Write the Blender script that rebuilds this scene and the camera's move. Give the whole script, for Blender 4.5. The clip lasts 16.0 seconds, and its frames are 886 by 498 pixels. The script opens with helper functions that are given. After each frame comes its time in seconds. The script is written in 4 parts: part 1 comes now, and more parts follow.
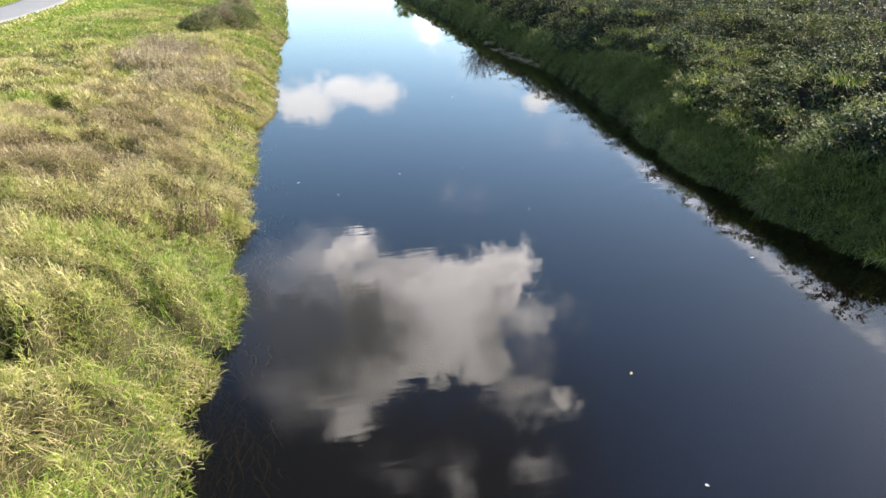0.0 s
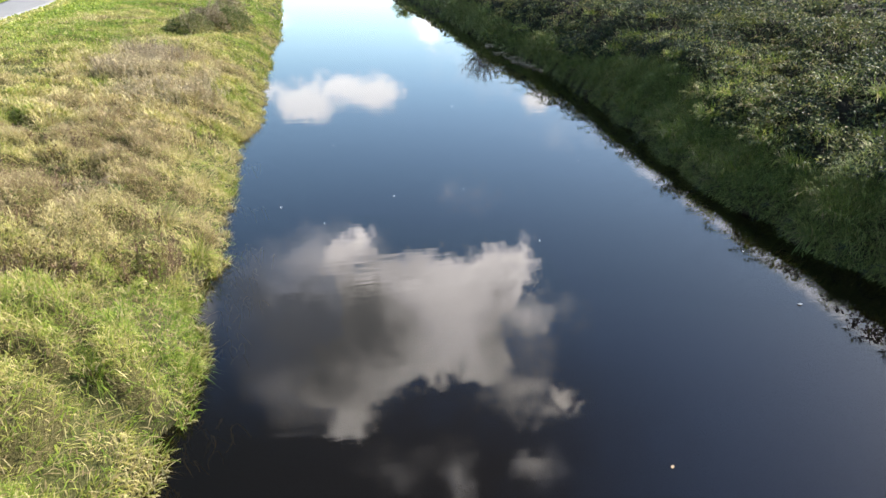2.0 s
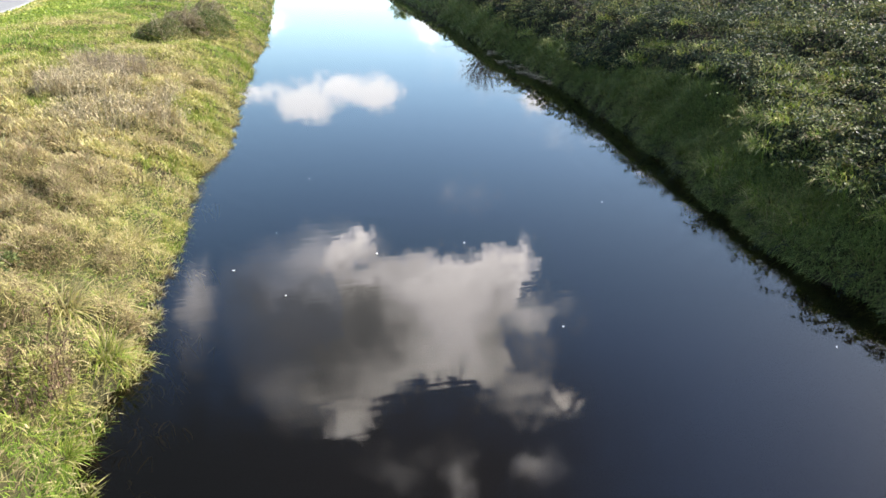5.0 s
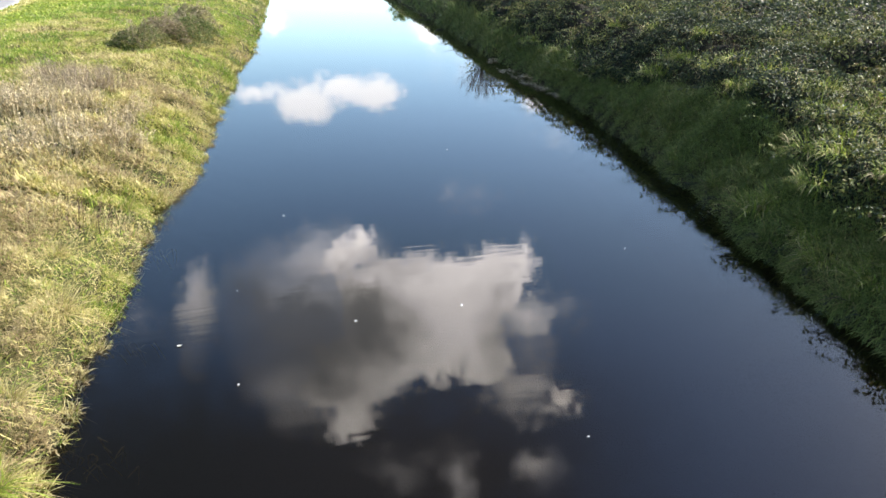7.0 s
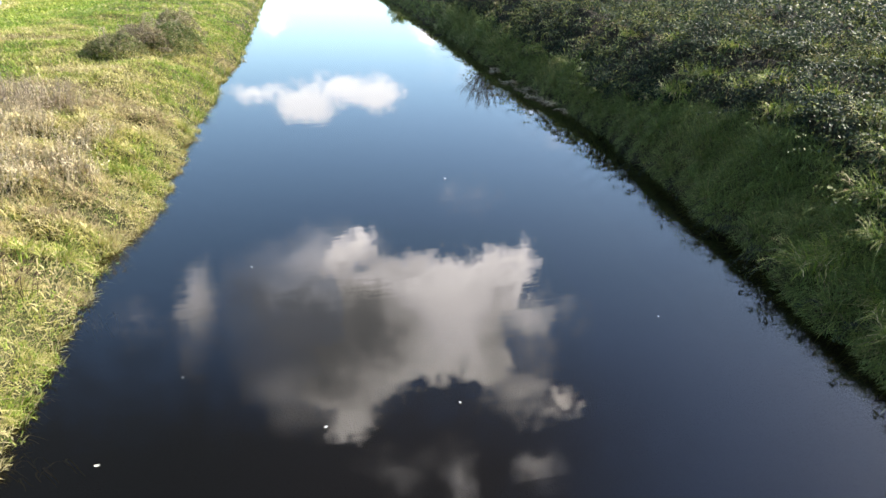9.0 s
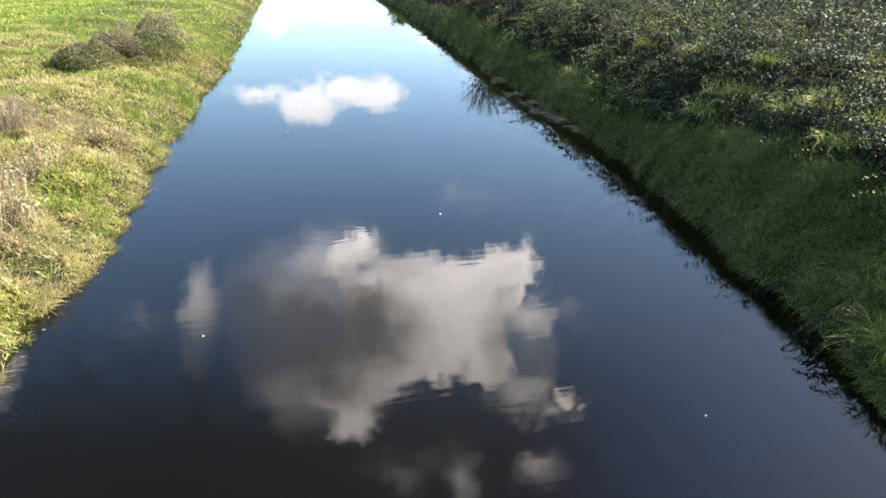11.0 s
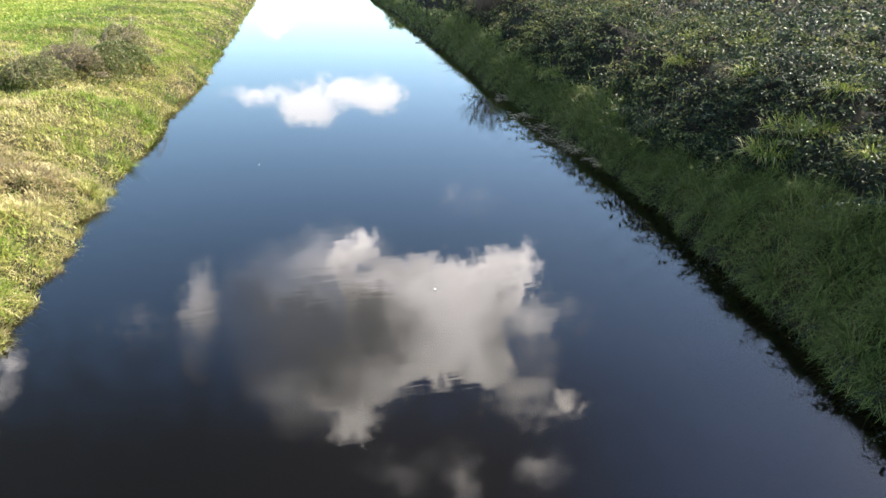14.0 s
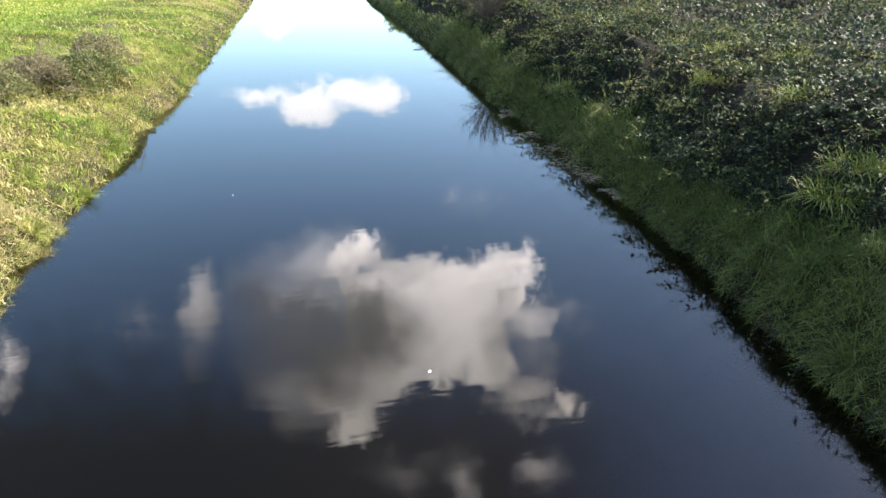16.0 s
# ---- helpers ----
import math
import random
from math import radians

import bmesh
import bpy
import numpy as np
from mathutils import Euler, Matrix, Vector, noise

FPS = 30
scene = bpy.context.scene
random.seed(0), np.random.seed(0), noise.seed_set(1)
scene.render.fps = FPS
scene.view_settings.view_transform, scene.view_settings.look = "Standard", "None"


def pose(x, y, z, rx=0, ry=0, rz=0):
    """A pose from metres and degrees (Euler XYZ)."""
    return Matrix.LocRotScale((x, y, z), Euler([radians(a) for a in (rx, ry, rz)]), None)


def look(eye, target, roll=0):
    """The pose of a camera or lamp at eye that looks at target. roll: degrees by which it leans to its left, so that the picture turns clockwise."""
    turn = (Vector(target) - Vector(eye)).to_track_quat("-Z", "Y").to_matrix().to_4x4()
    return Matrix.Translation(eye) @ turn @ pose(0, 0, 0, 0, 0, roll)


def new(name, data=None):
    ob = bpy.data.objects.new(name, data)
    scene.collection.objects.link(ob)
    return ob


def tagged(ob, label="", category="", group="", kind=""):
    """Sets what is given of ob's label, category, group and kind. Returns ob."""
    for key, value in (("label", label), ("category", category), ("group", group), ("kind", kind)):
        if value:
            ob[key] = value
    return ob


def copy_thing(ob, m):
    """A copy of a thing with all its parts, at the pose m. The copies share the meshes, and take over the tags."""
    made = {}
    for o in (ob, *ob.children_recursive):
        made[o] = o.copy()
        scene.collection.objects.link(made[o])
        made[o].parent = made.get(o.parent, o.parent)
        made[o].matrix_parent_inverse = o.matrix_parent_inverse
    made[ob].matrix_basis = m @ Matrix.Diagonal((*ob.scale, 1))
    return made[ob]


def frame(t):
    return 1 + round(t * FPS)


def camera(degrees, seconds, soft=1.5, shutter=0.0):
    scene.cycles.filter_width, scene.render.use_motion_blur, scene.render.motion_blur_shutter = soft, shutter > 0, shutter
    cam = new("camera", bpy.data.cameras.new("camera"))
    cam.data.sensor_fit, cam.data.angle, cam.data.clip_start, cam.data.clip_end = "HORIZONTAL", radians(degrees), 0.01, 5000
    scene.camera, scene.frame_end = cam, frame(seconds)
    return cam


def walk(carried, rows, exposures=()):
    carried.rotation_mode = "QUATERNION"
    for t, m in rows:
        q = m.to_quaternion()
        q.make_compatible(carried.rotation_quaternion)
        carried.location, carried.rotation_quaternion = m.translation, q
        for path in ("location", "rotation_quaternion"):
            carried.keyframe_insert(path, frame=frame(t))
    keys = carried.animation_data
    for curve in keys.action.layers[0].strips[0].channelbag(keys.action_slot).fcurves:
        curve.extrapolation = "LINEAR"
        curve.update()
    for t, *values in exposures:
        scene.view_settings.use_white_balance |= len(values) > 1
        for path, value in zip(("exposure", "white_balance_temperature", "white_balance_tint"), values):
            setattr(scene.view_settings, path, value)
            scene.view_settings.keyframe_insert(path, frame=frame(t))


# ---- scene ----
cam = camera(64.2, 16.0, soft=1.6)
METRES, EYE, TILT, LEAN, TURN = 18.4, 5.18, -23.2, 1.3, -11.5
ROWS = [
    (0.0, 0.0, 0.0, 0.0, 0.0, 0.0, -0.0),
    (0.5, 0.0004, 0.0204, 0.0089, -0.01, -0.02, 0.02),
    (1.0, 0.0006, 0.0428, 0.0184, -0.01, -0.03, 0.04),
    (1.5, 0.0007, 0.0671, 0.0284, -0.01, -0.05, 0.05),
    (2.0, 0.0008, 0.0928, 0.0383, -0.02, -0.06, 0.07),
    (2.5, 0.0004, 0.1193, 0.0484, -0.03, -0.07, 0.08),
    (3.0, -0.0002, 0.1469, 0.0592, -0.04, -0.08, 0.09),
    (3.5, 0.0003, 0.1754, 0.0702, -0.04, -0.08, 0.1),
    (4.0, 0.0018, 0.2051, 0.0818, -0.04, -0.08, 0.1),
    (6.5, 0.011, 0.3565, 0.1466, 0.01, -0.03, 0.17),
    (7.0, 0.0121, 0.387, 0.1605, 0.02, -0.04, 0.19),
    (7.5, 0.0132, 0.4175, 0.1743, 0.03, -0.03, 0.2),
    (8.0, 0.014, 0.4475, 0.188, 0.01, -0.02, 0.19),
    (8.5, 0.015, 0.4777, 0.2015, 0.0, -0.0, 0.19),
    (9.0, 0.0163, 0.5074, 0.2149, 0.02, 0.0, 0.21),
    (11.5, 0.0252, 0.6557, 0.2788, 0.21, 0.06, 0.23),
    (12.0, 0.0255, 0.6847, 0.2912, 0.2, 0.07, 0.23),
    (12.5, 0.026, 0.7138, 0.3035, 0.18, 0.08, 0.22),
    (13.0, 0.0265, 0.743, 0.3157, 0.17, 0.1, 0.24),
    (13.5, 0.0274, 0.7714, 0.3281, 0.19, 0.11, 0.24),
    (14.0, 0.0281, 0.8009, 0.341, 0.2, 0.13, 0.26),
    (14.5, 0.0285, 0.8303, 0.354, 0.2, 0.16, 0.25),
    (15.0, 0.0287, 0.8595, 0.3667, 0.2, 0.18, 0.24),
    (15.5, 0.0297, 0.8892, 0.3799, 0.23, 0.2, 0.25),
    (16.0, 0.031, 0.9185, 0.3932, 0.27, 0.22, 0.25),
]
walk(cam, [(t, pose(0, 0, EYE, TILT, LEAN, TURN) @ pose(METRES * x, METRES * y, METRES * z, 90 + pitch, roll, yaw)) for t, x, y, z, yaw, pitch, roll in ROWS],
     exposures=[(0.0, 1.58), (4.0, 1.64), (9.0, 1.78), (16.0, 1.92)])

# ---------------------------------------------------------------- world, sun
SUN_AZ, SUN_EL = 66.0, 29.0          # degrees clockwise from +Y, and above the horizon
SKY, DUST = 0.121, 0.5


def nodes_of(tree):
    tree.nodes.clear()
    return tree.nodes, tree.links


class Net:
    """Short calls for wiring node trees."""

    def __init__(self, tree):
        self.tree = tree
        self.n, self.l = nodes_of(tree)

    def put(self, kind, ins=None, **props):
        node = self.n.new(kind)
        if "operation" in props:
            node.operation = props["operation"]
        if "use_clamp" in props:
            node.use_clamp = props["use_clamp"]
        if "interpolation_type" in props:
            node.interpolation_type = props["interpolation_type"]
        if "data_type" in props:
            node.data_type, node.blend_type = props["data_type"], props["blend_type"]
        if "attribute_name" in props:
            node.attribute_name = props["attribute_name"]
        for key, value in (ins or {}).items():
            if isinstance(value, bpy.types.NodeSocket):
                self.l.new(value, node.inputs[key])
            else:
                node.inputs[key].default_value = value
        return node

    def math(self, op, a, b=0.0, c=0.0, clamp=False):
        return self.put("ShaderNodeMath", {0: a, 1: b, 2: c}, operation=op, use_clamp=clamp).outputs[0]

    def vec(self, op, a, b=(0, 0, 0)):
        return self.put("ShaderNodeVectorMath", {0: a, 1: b}, operation=op)

    def noise(self, vector, scale, detail=4.0, rough=0.55, distort=0.0):
        return self.put("ShaderNodeTexNoise", {"Vector": vector, "Scale": scale, "Detail": detail, "Roughness": rough, "Distortion": distort})

    def span(self, value, a, b, c=0.0, d=1.0, smooth=True):
        return self.put("ShaderNodeMapRange", {0: value, 1: a, 2: b, 3: c, 4: d}, interpolation_type="SMOOTHSTEP" if smooth else "LINEAR").outputs[0]

    def ramp(self, value, stops):
        node = self.put("ShaderNodeValToRGB", {0: value})
        el = node.color_ramp.elements
        while len(el) < len(stops):
            el.new(0.5)
        for e, (p, c) in zip(el, stops):
            e.position, e.color = p, (*c, 1)
        return node.outputs[0]

    def mix(self, fac, a, b, blend="MIX"):
        node = self.put("ShaderNodeMix", data_type="RGBA", blend_type=blend)
        for key, value in ((0, fac), (6, a), (7, b)):
            if isinstance(value, bpy.types.NodeSocket):
                self.l.new(value, node.inputs[key])
            else:
                node.inputs[key].default_value = value if key == 0 else (*value, 1)
        return node.outputs[2]


def build_world():
    world = bpy.data.worlds.new("sky")
    scene.world = world
    world.use_nodes = True
    w = Net(world.node_tree)
    sky = w.put("ShaderNodeTexSky")
    sky.sky_type, sky.sun_disc, sky.sun_elevation, sky.sun_rotation = "NISHITA", False, radians(SUN_EL), radians(SUN_AZ)
    sky.altitude, sky.air_density, sky.dust_density, sky.ozone_density = 10.0, 0.8, DUST, 1.2
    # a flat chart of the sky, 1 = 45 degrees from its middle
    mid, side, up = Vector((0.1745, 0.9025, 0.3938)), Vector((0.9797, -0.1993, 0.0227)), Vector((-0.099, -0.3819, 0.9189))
    d = w.put("ShaderNodeTexCoord").outputs["Generated"]
    height = w.put("ShaderNodeSeparateXYZ", {0: d}).outputs[2]
    tint = w.mix(w.span(height, 0.02, 0.34), (0.88, 0.93, 0.90), (0.91, 0.97, 0.965))
    tint = w.mix(w.span(height, 0.35, 0.65), tint, (0.98, 1.06, 1.20))
    clear = w.put("ShaderNodeBackground", {"Color": w.mix(1.0, sky.outputs[0], tint, "MULTIPLY"), "Strength": SKY})
    depth = w.vec("DOT_PRODUCT", d, mid).outputs["Value"]
    safe = w.math("MAXIMUM", depth, 0.05)
    cx = w.math("DIVIDE", w.vec("DOT_PRODUCT", d, side).outputs["Value"], safe)
    cy = w.math("DIVIDE", w.vec("DOT_PRODUCT", d, up).outputs["Value"], safe)
    flat = w.put("ShaderNodeCombineXYZ", {0: cx, 1: cy}).outputs[0]
    warp = w.vec("SUBTRACT", w.noise(flat, 9.0, 4.0, 0.55).outputs["Color"], (0.5, 0.5, 0.5)).outputs[0]
    flat = w.vec("ADD", flat, w.vec("MULTIPLY", warp, (0.04, 0.04, 0)).outputs[0]).outputs[0]
    billow = w.math("SUBTRACT", w.noise(flat, 24.0, 7.0, 0.66).outputs["Fac"], 0.5)

    fluff = w.math("MULTIPLY_ADD", w.noise(flat, 75.0, 5.0, 0.65).outputs["Fac"], 0.30, w.math("SUBTRACT", billow, 0.15))

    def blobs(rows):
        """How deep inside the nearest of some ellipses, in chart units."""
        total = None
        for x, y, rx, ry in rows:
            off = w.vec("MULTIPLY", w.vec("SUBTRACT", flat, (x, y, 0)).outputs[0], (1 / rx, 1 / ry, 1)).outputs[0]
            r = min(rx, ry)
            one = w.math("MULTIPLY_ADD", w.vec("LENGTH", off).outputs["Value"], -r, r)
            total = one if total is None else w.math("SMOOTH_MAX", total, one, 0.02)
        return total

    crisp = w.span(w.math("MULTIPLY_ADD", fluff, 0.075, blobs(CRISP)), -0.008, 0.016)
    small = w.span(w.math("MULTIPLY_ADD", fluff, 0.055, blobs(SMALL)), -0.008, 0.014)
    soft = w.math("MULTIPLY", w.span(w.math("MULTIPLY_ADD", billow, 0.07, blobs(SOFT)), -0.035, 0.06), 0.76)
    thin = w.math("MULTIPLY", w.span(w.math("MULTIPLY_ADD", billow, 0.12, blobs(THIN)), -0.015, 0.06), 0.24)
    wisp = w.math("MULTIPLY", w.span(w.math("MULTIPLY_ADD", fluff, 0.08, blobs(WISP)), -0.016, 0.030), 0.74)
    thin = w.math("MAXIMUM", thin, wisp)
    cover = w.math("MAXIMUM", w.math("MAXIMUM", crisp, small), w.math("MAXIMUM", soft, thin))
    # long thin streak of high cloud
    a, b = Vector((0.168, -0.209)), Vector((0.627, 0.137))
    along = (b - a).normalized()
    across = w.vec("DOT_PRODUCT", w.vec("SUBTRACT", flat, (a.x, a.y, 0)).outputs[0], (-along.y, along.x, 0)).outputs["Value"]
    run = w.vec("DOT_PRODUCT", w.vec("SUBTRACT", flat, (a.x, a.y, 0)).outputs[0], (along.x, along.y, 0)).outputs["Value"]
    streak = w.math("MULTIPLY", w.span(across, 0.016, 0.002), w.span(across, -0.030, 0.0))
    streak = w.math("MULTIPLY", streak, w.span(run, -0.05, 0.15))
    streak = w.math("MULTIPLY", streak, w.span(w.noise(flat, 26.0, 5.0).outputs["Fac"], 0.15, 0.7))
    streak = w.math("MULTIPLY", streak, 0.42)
    # scattered cloud over the rest of the sky
    rest = w.noise(w.vec("MULTIPLY", d, (1, 1, 2.2)).outputs[0], 2.6, 6.0, 0.6).outputs["Fac"]
    rest = w.math("MULTIPLY", w.span(rest, 0.56, 0.72), w.span(depth, 0.62, 0.45))
    rest = w.math("MULTIPLY", rest, 0.8)
    low = w.span(cy, -0.20, -0.05)
    low_cut = w.span(cy, -0.15, -0.05)
    ahead_only = w.span(depth, 0.1, 0.3)
    cover = w.math("MULTIPLY", cover, ahead_only)
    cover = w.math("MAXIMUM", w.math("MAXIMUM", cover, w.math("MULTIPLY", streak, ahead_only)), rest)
    above = w.span(w.put("ShaderNodeSeparateXYZ", {0: d}).outputs[2], 0.0, 0.03)
    cover = w.math("MULTIPLY", cover, above)
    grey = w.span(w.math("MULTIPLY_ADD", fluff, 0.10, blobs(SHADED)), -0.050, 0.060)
    fold = w.span(w.noise(flat, 24.0, 3.0, 0.6).outputs["Fac"], 0.62, 0.36, 0.0, 0.22)
    grey = w.math("MULTIPLY", w.math("MAXIMUM", grey, w.math("MULTIPLY", fold, low_cut)), ahead_only)
    bright = w.mix(low, CLOUD_LOW, CLOUD_HIGH)
    tone = w.mix(grey, bright, CLOUD_GREY)
    cloud = w.put("ShaderNodeBackground", {"Color": tone, "Strength": 1.0})
    # a thin grey sheet of cloud higher up
    sheet = w.math("MULTIPLY", w.span(w.math("MULTIPLY_ADD", billow, 0.2, cy), 0.06, 0.30), w.span(w.math("MULTIPLY_ADD", billow, 0.3, cx), 0.42, 0.02))
    sheet = w.math("MULTIPLY", sheet, w.math("MULTIPLY", ahead_only, 0.85))
    haze = w.put("ShaderNodeBackground", {"Color": w.mix(w.span(cx, -0.45, 0.05), (0.050, 0.056, 0.056), (0.118, 0.108, 0.112)), "Strength": 1.0})
    clear = w.put("ShaderNodeMixShader", {0: sheet, 1: clear.outputs[0], 2: haze.outputs[0]})
    both = w.put("ShaderNodeMixShader", {0: cover, 1: clear.outputs[0], 2: cloud.outputs[0]})
    w.put("ShaderNodeOutputWorld", {0: both.outputs[0]})


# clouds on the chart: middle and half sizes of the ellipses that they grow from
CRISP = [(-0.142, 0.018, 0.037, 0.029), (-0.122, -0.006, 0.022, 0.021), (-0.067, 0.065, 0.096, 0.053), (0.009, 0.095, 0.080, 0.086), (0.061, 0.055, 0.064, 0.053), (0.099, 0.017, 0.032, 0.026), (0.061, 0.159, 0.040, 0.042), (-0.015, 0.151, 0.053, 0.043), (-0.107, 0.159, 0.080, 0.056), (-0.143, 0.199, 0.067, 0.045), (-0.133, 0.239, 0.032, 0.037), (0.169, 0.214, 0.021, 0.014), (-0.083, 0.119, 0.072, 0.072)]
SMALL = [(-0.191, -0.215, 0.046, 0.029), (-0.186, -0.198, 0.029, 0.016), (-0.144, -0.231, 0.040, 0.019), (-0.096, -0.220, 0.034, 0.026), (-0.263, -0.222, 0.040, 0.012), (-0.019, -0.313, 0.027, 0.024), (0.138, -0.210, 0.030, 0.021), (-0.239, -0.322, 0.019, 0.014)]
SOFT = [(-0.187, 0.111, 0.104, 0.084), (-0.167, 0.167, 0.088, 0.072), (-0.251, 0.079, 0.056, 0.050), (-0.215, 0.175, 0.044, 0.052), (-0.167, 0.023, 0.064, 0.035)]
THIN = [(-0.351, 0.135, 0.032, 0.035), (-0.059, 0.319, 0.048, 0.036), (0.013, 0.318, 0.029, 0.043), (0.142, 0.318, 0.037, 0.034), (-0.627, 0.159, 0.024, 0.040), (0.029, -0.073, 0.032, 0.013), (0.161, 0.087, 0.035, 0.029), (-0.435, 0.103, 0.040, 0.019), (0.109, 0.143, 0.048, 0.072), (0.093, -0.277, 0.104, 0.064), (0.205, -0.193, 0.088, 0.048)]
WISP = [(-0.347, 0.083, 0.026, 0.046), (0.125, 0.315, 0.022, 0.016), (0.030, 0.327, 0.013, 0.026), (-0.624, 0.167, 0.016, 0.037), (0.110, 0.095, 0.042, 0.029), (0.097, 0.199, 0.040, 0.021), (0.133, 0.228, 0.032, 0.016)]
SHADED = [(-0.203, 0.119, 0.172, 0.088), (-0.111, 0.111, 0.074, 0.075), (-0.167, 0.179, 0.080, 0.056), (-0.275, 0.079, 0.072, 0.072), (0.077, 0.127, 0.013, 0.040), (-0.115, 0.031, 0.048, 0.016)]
CLOUD_LOW, CLOUD_HIGH, CLOUD_GREY = (0.84, 0.84, 0.87), (2.35, 2.2, 2.15), (0.36, 0.36, 0.375)
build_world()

sun_data = bpy.data.lights.new("sun", "SUN")
sun_data.energy, sun_data.angle, sun_data.color = 5.0, radians(0.53), (1.0, 0.93, 0.80)
sun = new("sun", sun_data)
sun_way = Vector((math.sin(radians(SUN_AZ)) * math.cos(radians(SUN_EL)), math.cos(radians(SUN_AZ)) * math.cos(radians(SUN_EL)), math.sin(radians(SUN_EL))))
sun.matrix_world = look(sun_way * 200, (0, 0, 0))

# ---------------------------------------------------------------- materials


def material(name):
    mat = bpy.data.materials.new(name)
    mat.use_nodes = True
    return mat, Net(mat.node_tree)


def finish(m, shader):
    m.put("ShaderNodeOutputMaterial", {0: shader})


def foliage(name, stops, glow=0.34, rough=0.6, gloss=0.15, spread=1.0):
    """Leaves and blades: the ramp runs over the attribute dry, from fresh to dead."""
    mat, m = material(name)
    dry = m.put("ShaderNodeAttribute", attribute_name="dry").outputs["Fac"]
    rnd = m.put("ShaderNodeNewGeometry").outputs["Random Per Island"]
    place = m.put("ShaderNodeNewGeometry").outputs["Position"]
    tint = m.noise(place, 1.7, 3.0).outputs["Fac"]
    f = m.math("ADD", dry, m.math("MULTIPLY", m.math("SUBTRACT", rnd, 0.5), 0.30), clamp=True)
    col = m.ramp(f, stops)
    value = m.math("ADD", m.math("MULTIPLY", rnd, spread), m.math("MULTIPLY_ADD", tint, 0.5, 0.80 - spread / 2))
    col = m.mix(1.0, col, m.put("ShaderNodeCombineColor", {0: value, 1: value, 2: value}).outputs[0], "MULTIPLY")
    p = m.put("ShaderNodeBsdfPrincipled", {"Base Color": col, "Roughness": rough, "Specular IOR Level": gloss})
    t = m.put("ShaderNodeBsdfTranslucent", {"Color": col})
    finish(m, m.put("ShaderNodeMixShader", {0: glow, 1: p.outputs[0], 2: t.outputs[0]}).outputs[0])
    return mat


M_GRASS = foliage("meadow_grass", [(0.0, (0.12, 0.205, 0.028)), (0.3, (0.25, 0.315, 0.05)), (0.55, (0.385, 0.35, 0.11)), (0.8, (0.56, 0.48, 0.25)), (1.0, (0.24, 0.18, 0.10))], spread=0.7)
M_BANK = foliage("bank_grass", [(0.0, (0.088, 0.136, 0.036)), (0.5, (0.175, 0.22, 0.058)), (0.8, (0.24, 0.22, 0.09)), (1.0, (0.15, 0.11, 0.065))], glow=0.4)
M_BRAMBLE = foliage("bramble_leaf", [(0.0, (0.024, 0.034, 0.025)), (0.45, (0.044, 0.060, 0.030)), (0.75, (0.15, 0.165, 0.045)), (1.0, (0.19, 0.145, 0.085))], glow=0.25, rough=0.58, gloss=0.08)
M_STALK = foliage("dead_stalk", [(0.0, (0.24, 0.20, 0.13)), (0.5, (0.56, 0.47, 0.29)), (1.0, (0.27, 0.215, 0.155))], glow=0.1, rough=0.8, gloss=0.1)
M_RUST = foliage("rusty_herb", [(0.0, (0.09, 0.075, 0.045)), (0.5, (0.20, 0.135, 0.085)), (1.0, (0.12, 0.08, 0.055))], glow=0.15, rough=0.8, gloss=0.1)
M_WEED = foliage("water_weed", [(0.0, (0.22, 0.22, 0.06)), (1.0, (0.50, 0.38, 0.14))], glow=0.3)
M_BUSH = foliage("bush_leaf", [(0.0, (0.09, 0.13, 0.045)), (0.45, (0.19, 0.20, 0.075)), (0.75, (0.30, 0.245, 0.15)), (1.0, (0.22, 0.175, 0.125))], glow=0.3, rough=0.6, gloss=0.12)


def soil_material():
    mat, m = material("soil")
    place = m.put("ShaderNodeNewGeometry").outputs["Position"]
    a, b = m.noise(place, 1.3, 6.0).outputs["Fac"], m.noise(place, 24.0, 5.0, 0.7).outputs["Fac"]
    mix = m.math("MULTIPLY_ADD", b, 0.5, m.math("MULTIPLY", a, 0.5))
    # earth set very dark, with the shade between the grass tufts in its colour
    earth = m.ramp(mix, [(0.3, (0.014, 0.012, 0.007)), (0.5, (0.030, 0.027, 0.014)), (0.7, (0.060, 0.050, 0.030))])
    turf = m.ramp(mix, [(0.3, (0.08, 0.11, 0.02)), (0.7, (0.24, 0.26, 0.07))])
    east = m.put("ShaderNodeSeparateXYZ", {0: place}).outputs[0]
    west = m.math("MULTIPLY_ADD", a, 2.0, east)
    col = m.mix(m.math("MAXIMUM", m.span(west, 0.2, -2.5, 0.0, 0.35), m.span(west, -7.5, -10.0)), earth, turf)
    level = m.put("ShaderNodeSeparateXYZ", {0: place}).outputs[2]
    # mud below the waterline near black, for light lost in deep brown water
    col = m.mix(m.span(level, -0.10, -0.35), col, (0.010, 0.008, 0.005))
    bump = m.put("ShaderNodeBump", {"Height": b, "Distance": 0.04, "Strength": 0.9})
    finish(m, m.put("ShaderNodeBsdfPrincipled", {"Base Color": col, "Roughness": 0.95, "Specular IOR Level": 0.1, "Normal": bump.outputs[0]}).outputs[0])
    return mat


